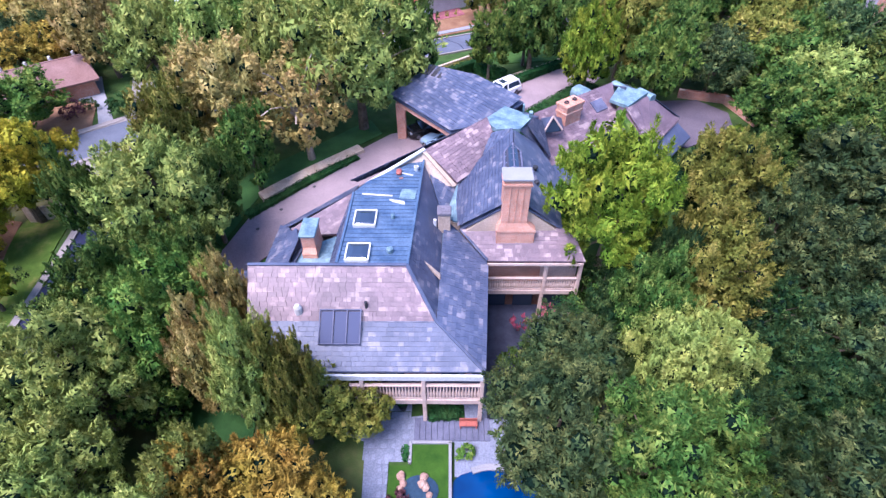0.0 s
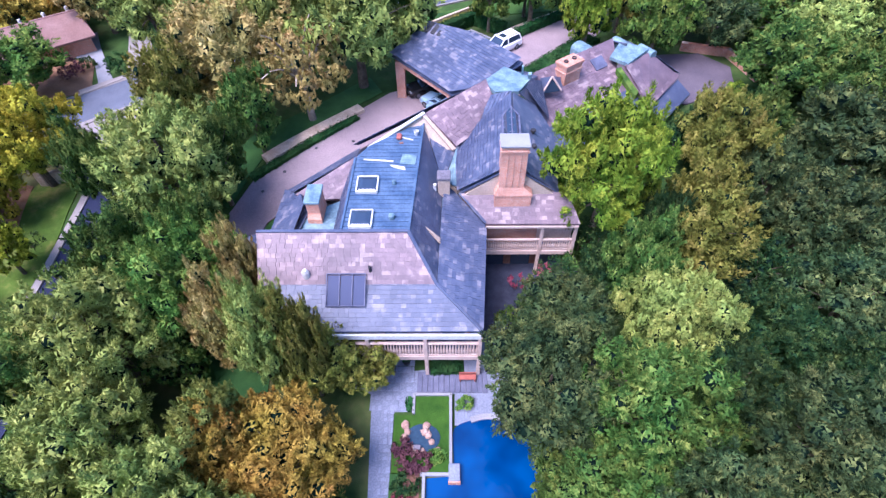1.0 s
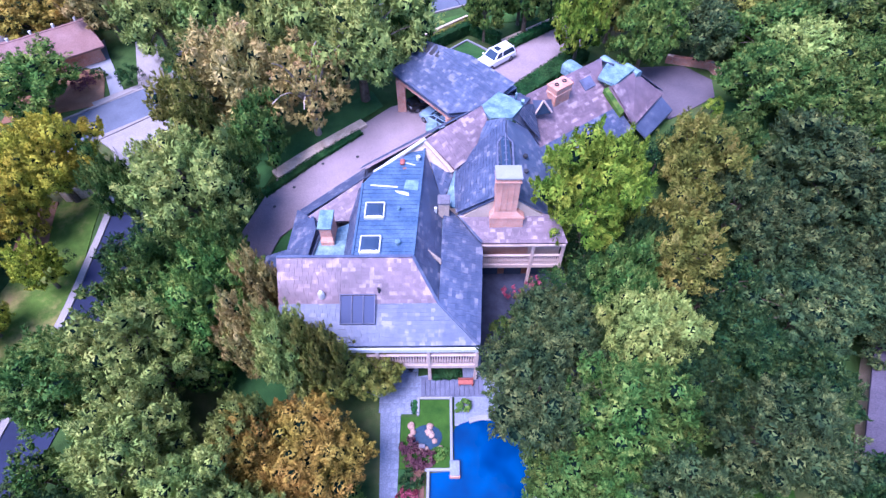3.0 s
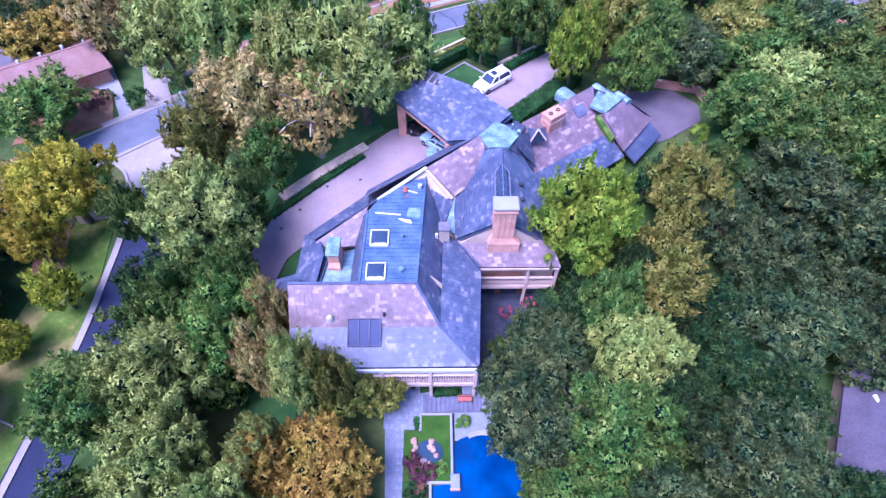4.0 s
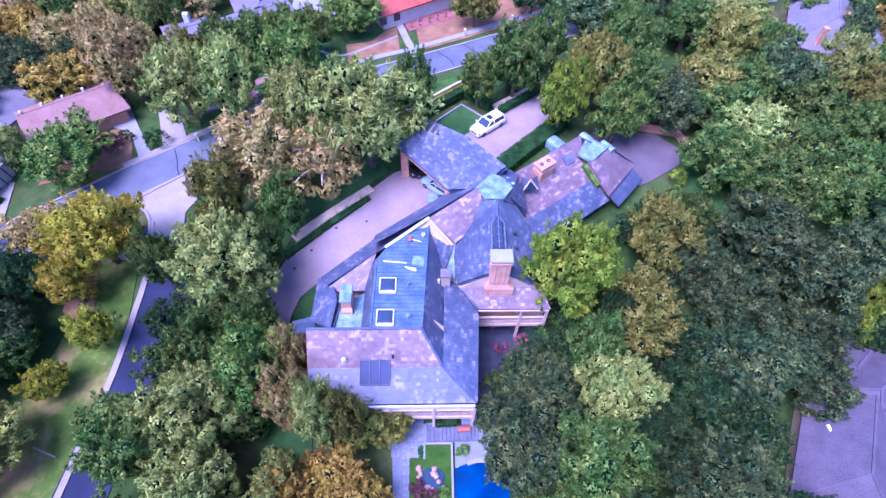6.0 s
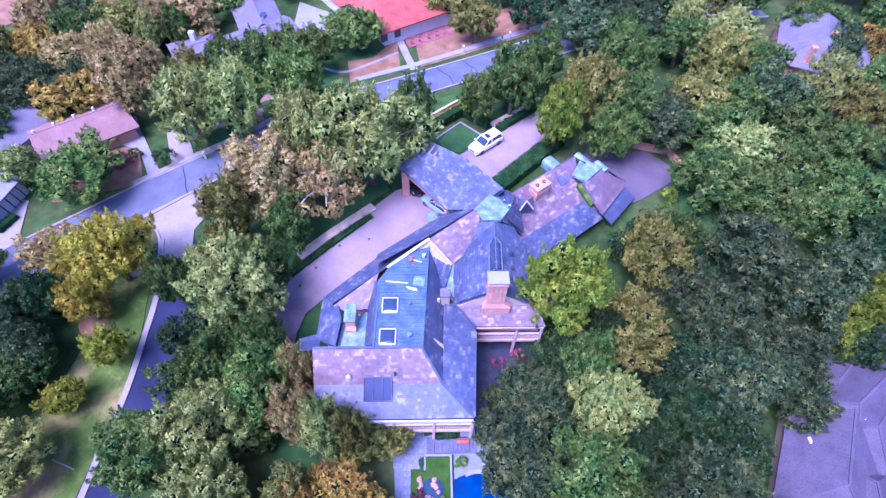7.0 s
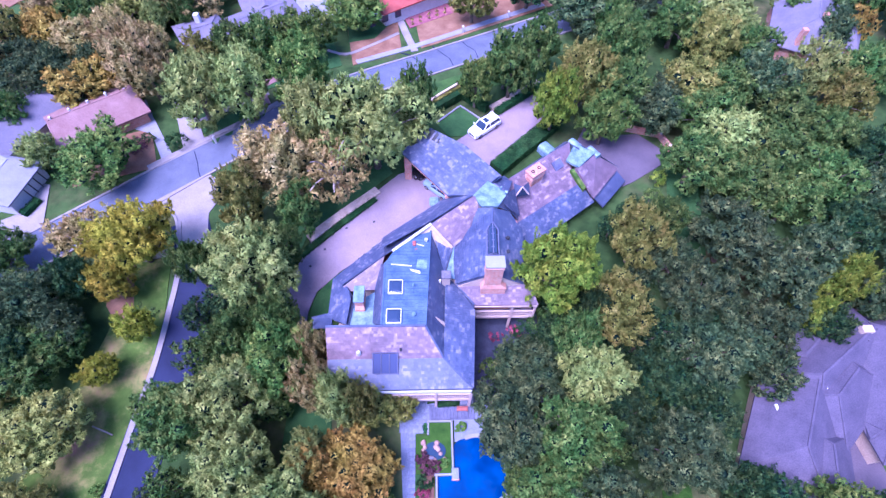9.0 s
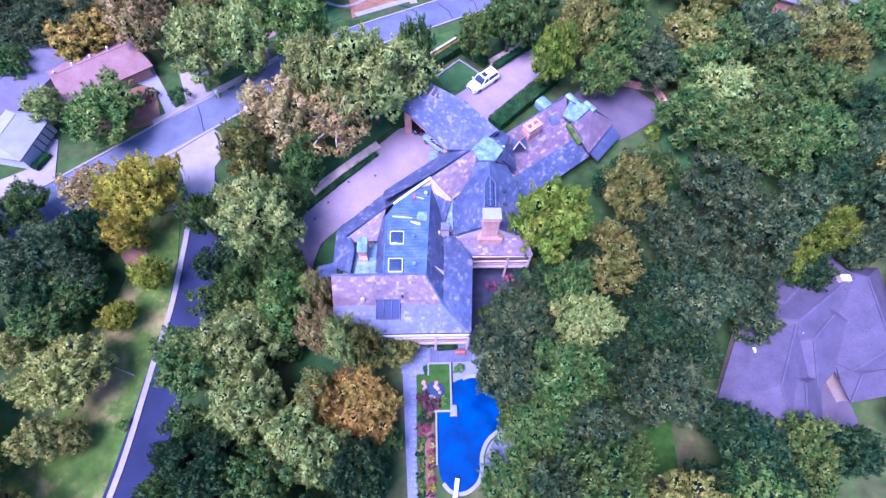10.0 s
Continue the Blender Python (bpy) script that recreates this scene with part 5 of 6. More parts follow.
# the terrace colour carries the shade of the sunken court
lower = tagged(slab("lower_terrace", [(1.4, 7.84, -3.0), (11.58, 7.9, -3.0), (12.33, 21.62, -3.0), (1.52, 21.52, -3.0)], 0.4, SHADEDECK), "grey lower terrace beside the house, darkened to stand for shade", "terrace", kind="structure")
bed = tagged(slab("planting_bed", [(-2.89, -8.47, -2.3), (-1.93, -8.47, -2.3), (-2, 0.82, -2.3), (-3.02, 0.82, -2.3)], 0.4, MULCH), "long bed of reddish mulch with small plants", "flower bed", kind="structure")
tagged(slab("lawn_strip", [(-3.72, -8.47, -2.31), (-2.89, -8.47, -2.31), (-3.02, 0.82, -2.31), (-3.9, 0.82, -2.31)], 0.4, SHADEGRASS), "narrow strip of dark green lawn beside the path", "lawn", kind="structure")
lawn = tagged(slab("raised_lawn", [(-3.77, 0.78, -2.1), (-0.1, 0.79, -2.1), (-0.09, 5.92, -2.1), (-2.45, 5.91, -2.1), (-2.44, 4.54, -2.1), (-3.83, 4.53, -2.1)], 0.5, BRIGHTGRASS), "bright green raised lawn round a small pond", "lawn", kind="structure")
coping = tagged(new("coping"), "pale stone coping of lawn and pool", "coping", kind="structure")
for a, c in (((0, 0.83), (0, 6.05)), ((-2.54, 6.04), (0.12, 6.04)), ((-2.53, 4.67), (-2.53, 6.1)), ((-1.95, 0.69), (0.1, 0.69)), ((-1.7, -4.84), (-1.7, 0.62))):
    beam("coping_stone", (*a, -2.13), (*c, -2.13), 0.2, 0.28, PALECONCRETE, coping)
box("spill_box", (-0.14, 0.2, -2.45), (0.58, 1.28, -1.8), STONE, coping, "grey stone spillway box", 0.04)
box("spill_face", (-0.16, 0.12, -2.45), (0.6, 0.26, -1.86), BRICK, coping, "brick face of the spillway", 0.02)
pool_line = smooth_line([(-1.55, 0.51), (-1.56, -4.76), (-1.05, -6.61), (-0.03, -7.55), (1.32, -7.55), (2.61, -6.6), (3.02, -5.32), (3.1, -4.01), (3.74, -2.58), (5, -1.55), (6.78, -0.76), (7.38, 1.12), (6.03, 3.59), (2.98, 4.51), (1.35, 4.27), (0.22, 3.66), (0.18, 2), (0.17, 0.65)], 4)
pool = tagged(slab("water", [(x, y, -2.3) for x, y in pool_line], 0.12, WATER), "deep blue swimming pool water", "pool", kind="structure")
rim = pool_line[8:-12]
strip("pool_coping", rim, 0.4, PALECONCRETE, 0.14, label="pale curved stone coping of the pool", category="coping")
drape("pool_deck", smooth_line([(3.41, -4.98), (3.53, -3.83), (4.17, -2.65), (5.33, -1.8), (7.1, -0.91), (8.31, -1.25), (7.36, -2.97), (6.42, -4.63), (5.65, -6.57), (3.79, -6.74)], 4), STONE, 0.06, label="curved grey stone pool deck", category="terrace")


# ---- things on the roofs ----
panes = new("triple_skylight")
panes.parent = house
panes["label"] = "row of three skylight panes in dark frames"
for i in range(3):
    x = -8.0 + i * 0.84
    slab("pane", [(x, 9.25, 4.08), (x + 0.72, 9.25, 4.08), (x + 0.72, 10.95, 5.1), (x, 10.95, 5.1)], 0.1, SKYGLASS, panes)
for i in range(4):
    x = -8.06 + i * 0.84
    beam("frame_bar", (x, 9.2, 4.12), (x, 11.0, 5.2), 0.07, 0.12, DECK, panes)
beam("frame_bar", (-8.08, 9.2, 4.12), (-5.5, 9.2, 4.12), 0.07, 0.1, DECK, panes)
beam("frame_bar", (-8.08, 11.0, 5.2), (-5.5, 11.0, 5.2), 0.07, 0.1, DECK, panes)
bm = bmesh.new()
add_ring(bm, [circle(-9.45, 11.0, 4.6, 0.26, 10, 1, 0.8), circle(-9.45, 11.0, 5.4, 0.26, 10, 1, 0.8), circle(-9.45, 11.0, 5.62, 0.14, 10)])
part("roof_vent", bm, WHITE, house, "white rounded roof vent")
bm = bmesh.new()
add_ring(bm, [circle(-5.24, 11.25, 4.9, 0.1, 8), circle(-5.24, 11.25, 5.65, 0.1, 8)])
part("roof_vent", bm, DARK, house)
slab("gable_wall", [(-1.78, 14.66, 5.9), (-0.68, 14, 4.94), (-0.68, 14.43, 4.88), (-1.28, 14.56, 5.48)], 0.25, CREAM, house)

small = new("chimney")
small.parent = house
small["label"] = "small cream chimney with a grey metal cap"
box("shaft", (-0.9, 18.95, 4.2), (0.0, 19.8, 6.1), CREAM, small, "", 0.03)
box("cap", (-0.96, 18.9, 6.1), (0.06, 19.9, 6.38), GREYROOF, small, "", 0.06)
box("vent", (-1.24, 18.9, 5.0), (-1.0, 19.15, 5.75), WHITE, small, "", 0.05)
for x, y, z in ((2.55, 23.6, 6.35), (2.4, 21.6, 6.3), (6.5, 23.6, 6.9), (6.4, 21.9, 6.75)):
    bm = bmesh.new()
    add_ring(bm, [circle(x, y, z - 0.5, 0.13, 8), circle(x, y, z + 0.15, 0.13, 8), circle(x, y, z + 0.16, 0.24, 8), circle(x, y, z + 0.3, 0.2, 8)])
    part("roof_vent", bm, DARK, house)
for x, y, r in ((-3.95, 17.65, 0.14), (-3.88, 14.3, 0.22)):
    bm = bmesh.new()
    add_ring(bm, [circle(x, y, 6.95, r, 10), circle(x, y, 7.32, r, 10), circle(x, y, 7.39, r * 0.6, 10)])
    part("roof_vent", bm, COPPER, house)

# loose things left on the flat roof
tagged(beam("board", (-6.38, 20.28, 7.08), (-4.17, 20.05, 7.08), 0.14, 0.05, WHITE), "long white board lying on the metal roof", "board")
plank = tagged(slab("panel", [(-4.39, 19.68, 7.08), (-4.15, 19.41, 7.08), (-3.23, 19.09, 7.08), (-3.28, 19.46, 7.08)], 0.05, WHITE), "white offcut panel lying on the metal roof", "board")
tagged(slab("sheet", [(-3.7, 19.79, 7.08), (-2.55, 19.68, 7.08), (-2.47, 20.75, 7.08), (-3.54, 20.86, 7.08)], 0.04, COPPER), "bluish metal sheet lying on the roof", "metal sheet")
bag = tagged(box("tool_bag", (-4.1, 22.6, 7.02), (-3.7, 23.2, 7.3), REDPAINT, None, "", 0.08), "red tool bag lying on the metal roof", "bag")
tagged(beam("board", (-3.66, 22.88, 7.06), (-2.82, 22.59, 7.06), 0.12, 0.05, WHITE), "short white board on the metal roof", "board")
tagged(beam("board", (-3.84, 22.17, 7.06), (-3.56, 22.27, 7.06), 0.2, 0.06, PINKROOF), "short pinkish board on the metal roof", "board")
bucket = thing("bucket", "white bucket standing on the metal roof", "bucket", at=(-2.6, 23.3, 7.02))
bm = bmesh.new()
add_ring(bm, [circle(0, 0, 0, 0.16, 12), circle(0, 0, 0.36, 0.2, 12), circle(0, 0, 0.36, 0.17, 12), circle(0, 0, 0.1, 0.14, 12)])
part("pail", bm, WHITE, bucket)

# ---- hedges, walls and garden things ----


def hedge(a, c, width, height, label, kind="hedge"):
    """A clipped hedge from a to c: a soft box of small leaves round a dark core."""
    a, c = Vector(a), Vector(c)
    d = c - a
    n = max(2, int(d.length / 0.9))
    root = thing("hedge", label, "hedge")
    r = np.random.default_rng(int(abs(a.x * 31 + c.y * 17)) + 5)
    side = Vector((-d.y, d.x)).normalized()
    bm = bmesh.new()
    rings = []
    for i in range(n + 1):
        p = a + d * (i / n)
        z = level(p.x, p.y)
        k = width / 2 - 0.08
        rings.append([(p.x + side.x * s, p.y + side.y * s, z + h) for s, h in ((-k, -0.2), (k, -0.2), (k, height - 0.12), (-k, height - 0.12))])
    add_ring(bm, rings)
    bmesh.ops.recalc_face_normals(bm, faces=bm.faces[:])
    part("core", bm, LEAVES[kind], root)
    m = int(d.length * (width + 2 * height) * 60)
    t = r.uniform(0, 1, m)
    u = r.uniform(-height, width + height, m)
    out = np.zeros((m, 3))
    nrm = np.zeros((m, 3))
    for i in range(m):
        p = a + d * t[i]
        z = level(p.x, p.y)
        if u[i] < 0:
            s, h, nn = -width / 2, height + u[i], (-side.x, -side.y, 0.2)
        elif u[i] > width:
            s, h, nn = width / 2, height - (u[i] - width), (side.x, side.y, 0.2)
        else:
            s, h, nn = u[i] - width / 2, height, (0, 0, 1)
        out[i] = (p.x + side.x * s, p.y + side.y * s, z + h)
        nrm[i] = nn
    out += r.normal(size=(m, 3)) * 0.04
    nrm += r.normal(size=(m, 3)) * 0.45
    nrm /= np.linalg.norm(nrm, axis=1)[:, None]
    uu = np.cross(nrm, r.normal(size=(m, 3)))
    uu /= np.linalg.norm(uu, axis=1)[:, None]
    vv = np.cross(nrm, uu)
    s = r.uniform(0.07, 0.14, m)[:, None]
    quad = np.stack([out - uu * s, out - vv * s * 0.6, out + uu * s, out + vv * s * 0.6], 1).reshape(-1, 3)
    raw("leaves", quad.tolist(), np.arange(4 * m).reshape(-1, 4).tolist(), LEAVES[kind], root)["kind"] = "stuff"
    return root


hedge((-2.63, 48.43), (2.91, 53.33), 0.99, 1.44, "clipped dark green hedge behind the square lawn")
hedge((2.91, 53.33), (6.46, 49.99), 1, 1.44, "clipped dark green hedge beside the square lawn")
hedge((-2.97, 49.6), (2.72, 54.8), 0.39, 1.11, "low pale stone wall topped by greenery", "olive")
hedge((6.9, 38.2), (16.2, 47.4), 2.3, 1.25, "broad clipped hedge between house and court")
hedge((7.74, 49.35), (15.5, 55.91), 1, 1, "low hedge along the court")
drape("planting_bed", smooth_line([(-16.3, 16.6), (-16.15, 18.8), (-15.4, 20.9), (-13.2, 23.2), (-12.4, 22.6), (-13.2, 20.6), (-13.6, 16.8)], 4), SHADEGRASS, 0.1, label="crescent of dark ground cover inside the bend of the drive", category="flower bed")
hedge((-17.88, 25.53), (-9.15, 33.67), 0.89, 0.44, "low green hedge along the drive")
hedge((-11.23, 24.07), (-8.32, 26.67), 0.49, 0.68, "narrow hedge between drive and house")
hedge((-1.46, 8.19), (1.57, 8.34), 1.27, 0.45, "clipped box hedge under the balcony")
hedge((-2.84, 4.86), (-2.85, 5.89), 0.4, 0.4, "small clipped hedge in a stone border")
hedge((-5.29, 7.96), (-4.1, 7.98), 0.36, 0.54, "small clipped hedge on the terrace")
tagged(strip("garden_wall", [(7.13, 50.42), (15.15, 56.94)], 1.23, TANSTONE, 0.3, label="broad tan stone garden wall", category="wall"), kind="structure")
tagged(strip("garden_wall", smooth_line([(-17.07, 27.68), (-13.3, 31.16), (-8.9, 35)], 4), 1.15, TANSTONE, 0.42, 1.0, label="tan stone retaining wall beside the drive", category="wall"), kind="structure")
tagged(strip("kerb", [(-1, 47.61), (2.59, 51.25), (6.05, 47.79)], 0.24, PALECONCRETE, 0.14, label="pale border of the square lawn", category="kerb"), kind="structure")
tagged(strip("garden_wall", [(-3.3, 49.88), (2.73, 55.46)], 0.33, TANSTONE, 1.3, 1.6, label="tan stone wall behind the hedge", category="wall"), kind="structure")
tagged(strip("garden_wall", [(26.16, 46.29), (30.99, 44.97), (32.53, 39.98)], 0.51, BRICK, 0.9, 1.2, label="low red brick garden wall", category="wall"), kind="structure")
gate = thing("gateway", "low tan brick gateway walls at the lane", "gate")
for x, y in ((-36.7, 25.3), (-34.1, 26.0)):
    z = level(x, y)
    box("pier", (x - 0.35, y - 0.35, z - 0.5), (x + 0.35, y + 0.35, z + 1.7), TANSTONE, gate, "", 0.05)
beam("wall", (-36.7, 25.3, level(-36.7, 25.3) + 0.5), (-34.1, 26.0, level(-34.1, 26) + 0.6), 0.5, 1.4, TANSTONE, gate)
for x in (-33.7, -33.2):
    z = level(x, 26)
    beam("gate_post", (x, 26.2, z - 0.3), (x, 26.2, z + 1.4), 0.2, 0.2, DARK, gate)


def bush(x, y, r, h, kind, label, n=26, group=""):
    """A low rounded shrub of leaf clumps, each clump's leaves separate."""
    root = thing("bush", label, "bush", group, at=(x, y, level(x, y)))
    s = int(abs(x * 131 + y * 57)) + 3
    q, f = leaf_cloud(n, [(0, 0, h * 0.5, r * 0.62), (r * 0.3, 0.1, h * 0.45, r * 0.55), (-r * 0.25, -r * 0.2, h * 0.45, r * 0.5)], s, r * 0.3, (0.06, 0.13), h / r * 0.75)
    raw("foliage", q.tolist(), f.tolist(), LEAVES[kind], root)
    bm = bmesh.new()
    add_ring(bm, [circle(0, 0, -0.2, 0.07, 6), circle(0.05, 0, h * 0.5, 0.04, 6)])
    part("stem", bm, BARK, root)
    return root


bush(-37.14, 43.77, 1.47, 2.31, "hedge", "rounded clipped evergreen beside the driveway", 46)
bush(-2.58, 1.45, 0.88, 0.79, "purple", "dark purple shrub beside the pond", 30)
bush(-1.87, 1.36, 0.71, 0.71, "purple", "dark purple shrub beside the pond", 24)
bush(-3.21, 2.36, 0.71, 0.71, "purple", "dark purple shrub beside the pond", 22)
bush(-2.91, 0.01, 0.97, 0.79, "dark", "green shrub below the raised lawn", 34)
bush(-0.89, 1.82, 0.62, 0.53, "green", "fresh green plant beside the pond", 22)
bush(-3.25, -1.14, 0.79, 0.53, "red", "dull red shrub in the long bed", 26)
bush(0.91, 5.35, 0.63, 0.63, "green", "green spiky plant on the terrace", 24)
for i in range(9):
    bush(-2.32 + 0.08 * math.sin(i * 2.1), -2.17 - i * 0.69, 0.42, 0.36, ("purple", "tan", "red", "yellow")[i % 4], "small flowering plant in the long bed", 9, "plants in the long bed")
    bush(-3.45 + 0.1 * math.cos(i * 1.7), -2.3 - i * 0.69, 0.46, 0.36, ("green", "olive", "dark")[i % 3], "low green plant in the long bed", 10, "plants in the long bed")
bush(5.41, 15.81, 0.9, 2.6, "red", "crape myrtle with red blossom beside the court", 8)
bush(7.5, 16.03, 1.0, 2.9, "red", "crape myrtle with red blossom beside the court", 9)
for i, (x, y, r, h) in enumerate(((9.0, 16.4, 1.5, 3.4), (10.7, 17.0, 1.8, 4.0), (9.7, 14.6, 1.5, 3.0), (12.0, 18.3, 1.8, 3.8), (13.0, 15.8, 1.9, 3.6), (11.0, 19.6, 1.4, 4.0), (6.1, 13.4, 1.4, 2.4), (4.4, 11.8, 1.3, 2.6))):
    bush(x, y, r, h, ("dark", "oak", "dark")[i % 3], "dark green shrub beside the court", 44, "shrubs beside the court")
bush(-8.77, 11.84, 0.92, 4.97, "red", "red leaved shrub against the house", 12)
bush(-42.4, 43.28, 1.35, 1.86, "purple", "dark reddish shrub on the dry lawn", 30)
bush(-41.49, 44.9, 0.94, 1.36, "grey", "grey shrub beside the driveway", 22)
bush(-28.01, 48.81, 1.52, 1.95, "green", "green shrub on the front lawn", 30)
bush(-35.02, -0.36, 0.74, 0.74, "green", "small green shrub on the verge", 22)
bush(28.43, 36.43, 1.19, 2.37, "lime", "bright green shrub beside the garage drive", 36)
bush(26.86, 33.44, 1.37, 2.16, "green", "green shrub beside the garage drive", 36)
bush(-34.36, 17.98, 1.45, 2.35, "grey", "thin grey half-bare shrub on the verge", 9)
bush(-30.6, -0.62, 0.75, 1, "grey", "shrub with white blossom beside the lane", 26)


def boulder(x, y, r, seed, z=None):
    bm = bmesh.new()
    bmesh.ops.create_icosphere(bm, subdivisions=2, radius=r)
    for v in bm.verts:
        v.co *= 1 + 0.32 * noise.noise(v.co * 1.6 / r + Vector((seed, 0, 0)))
        v.co.z *= 0.75
    base = level(x, y) if z is None else z
    for v in bm.verts:
        v.co += Vector((x, y, base + r * 0.35))
    return tagged(part("boulder", bm, PINKROCK), "pinkish boulder at the edge of the pond", "rock", "rocks round the pond")


pond = tagged(slab("pond_water", [(x, y, -2.06) for x, y, _ in circle(-1.84, 3.0, 0, 1.1, 18, 1.05, 0.85)], 0.1, mottled("pond water", (0.015, 0.03, 0.055), (0.03, 0.055, 0.085), 0.8, 6, 0.08, 0, 0.6, 0.05)), "small dark teal garden pond", "pond", kind="structure")
for i, (x, y, r) in enumerate(((-3.45, 5.5, 0.42), (-3.3, 5.0, 0.34), (-3.5, 4.7, 0.3), (-1.85, 5.45, 0.4), (-1.95, 5.0, 0.42), (-1.7, 4.75, 0.34), (-1.45, 4.3, 0.3), (-2.6, 3.75, 0.45), (-2.2, 3.7, 0.3), (-0.95, 3.75, 0.25))):
    boulder(x * 0.87, 3.0 + (y - 4.6) * 0.92, r * 0.72, i * 3.1, -2.12)
tagged(beam("stone_slab", (-2.4, 2.25, -1.78), (-1.95, 2.25, -1.78), 0.3, 0.2, GREYROOF), "grey stone slab over the pond's spout", "stone")
chair = thing("bench", "red painted bench on the wood deck", "bench", at=(1.2, 7.25, -2.23))
box("seat", (-0.6, -0.2, 0.34), (0.6, 0.2, 0.4), REDPAINT, chair, "", 0.02)
box("backrest", (-0.6, 0.16, 0.42), (0.6, 0.22, 0.72), REDPAINT, chair, "", 0.02)
for x in (-0.52, 0.52):
    for y in (-0.15, 0.15):
        box("leg", (x - 0.04, y - 0.04, 0), (x + 0.04, y + 0.04, 0.36), REDPAINT, chair, "", 0.01)
for i, x in enumerate((-5.2, -3.2)):
    p = thing("planter", "dark pot with a small clipped plant", "planter", "pots on the terrace", at=(x, 8.55, -2.3))
    bm = bmesh.new()
    add_ring(bm, [circle(0, 0, 0, 0.22, 12), circle(0, 0, 0.45, 0.32, 12), circle(0, 0, 0.45, 0.27, 12), circle(0, 0, 0.38, 0.26, 12)])
    part("pot", bm, DARK, p)
    q, f = leaf_cloud(10, [(0, 0, 0.7, 0.28)], 60 + i, 0.14, (0.05, 0.1), 1.0)
    raw("foliage", q.tolist(), f.tolist(), LEAVES["hedge"], p)
ladder = thing("pool_slide_board", "pale diving board at the end of the pool", "diving board", at=(0.14, -7.4, -2.2))
beam("board", (-0.1, -1.0, 0.35), (0.25, 1.2, 0.4), 0.45, 0.07, WHITE, ladder)
box("stand", (-0.3, -0.9, -0.2), (0.2, -0.4, 0.33), PALECONCRETE, ladder, "", 0.04)
mast = thing("fallen_pole", "pale pole lying on the verge", "pole")
beam("pole", (-37.4, 5.9, level(-37.4, 5.9) + 0.15), (-35.1, 5.0, level(-35.1, 5.0) + 0.15), 0.16, 0.16, PALEBARK, mast)
for x, y in ((-12.6, 29.3), (-15.1, 26.4), (-9.2, 30.2), (-16.7, 24.2)):
    tagged(slab("drain_cover", [(a, c, level(x, y) + 0.085) for a, c, _ in circle(x, y, 0, 0.16, 10)], 0.03, DARK), "small round drain cover in the drive", "drain cover", "drain covers in the drive", "structure")


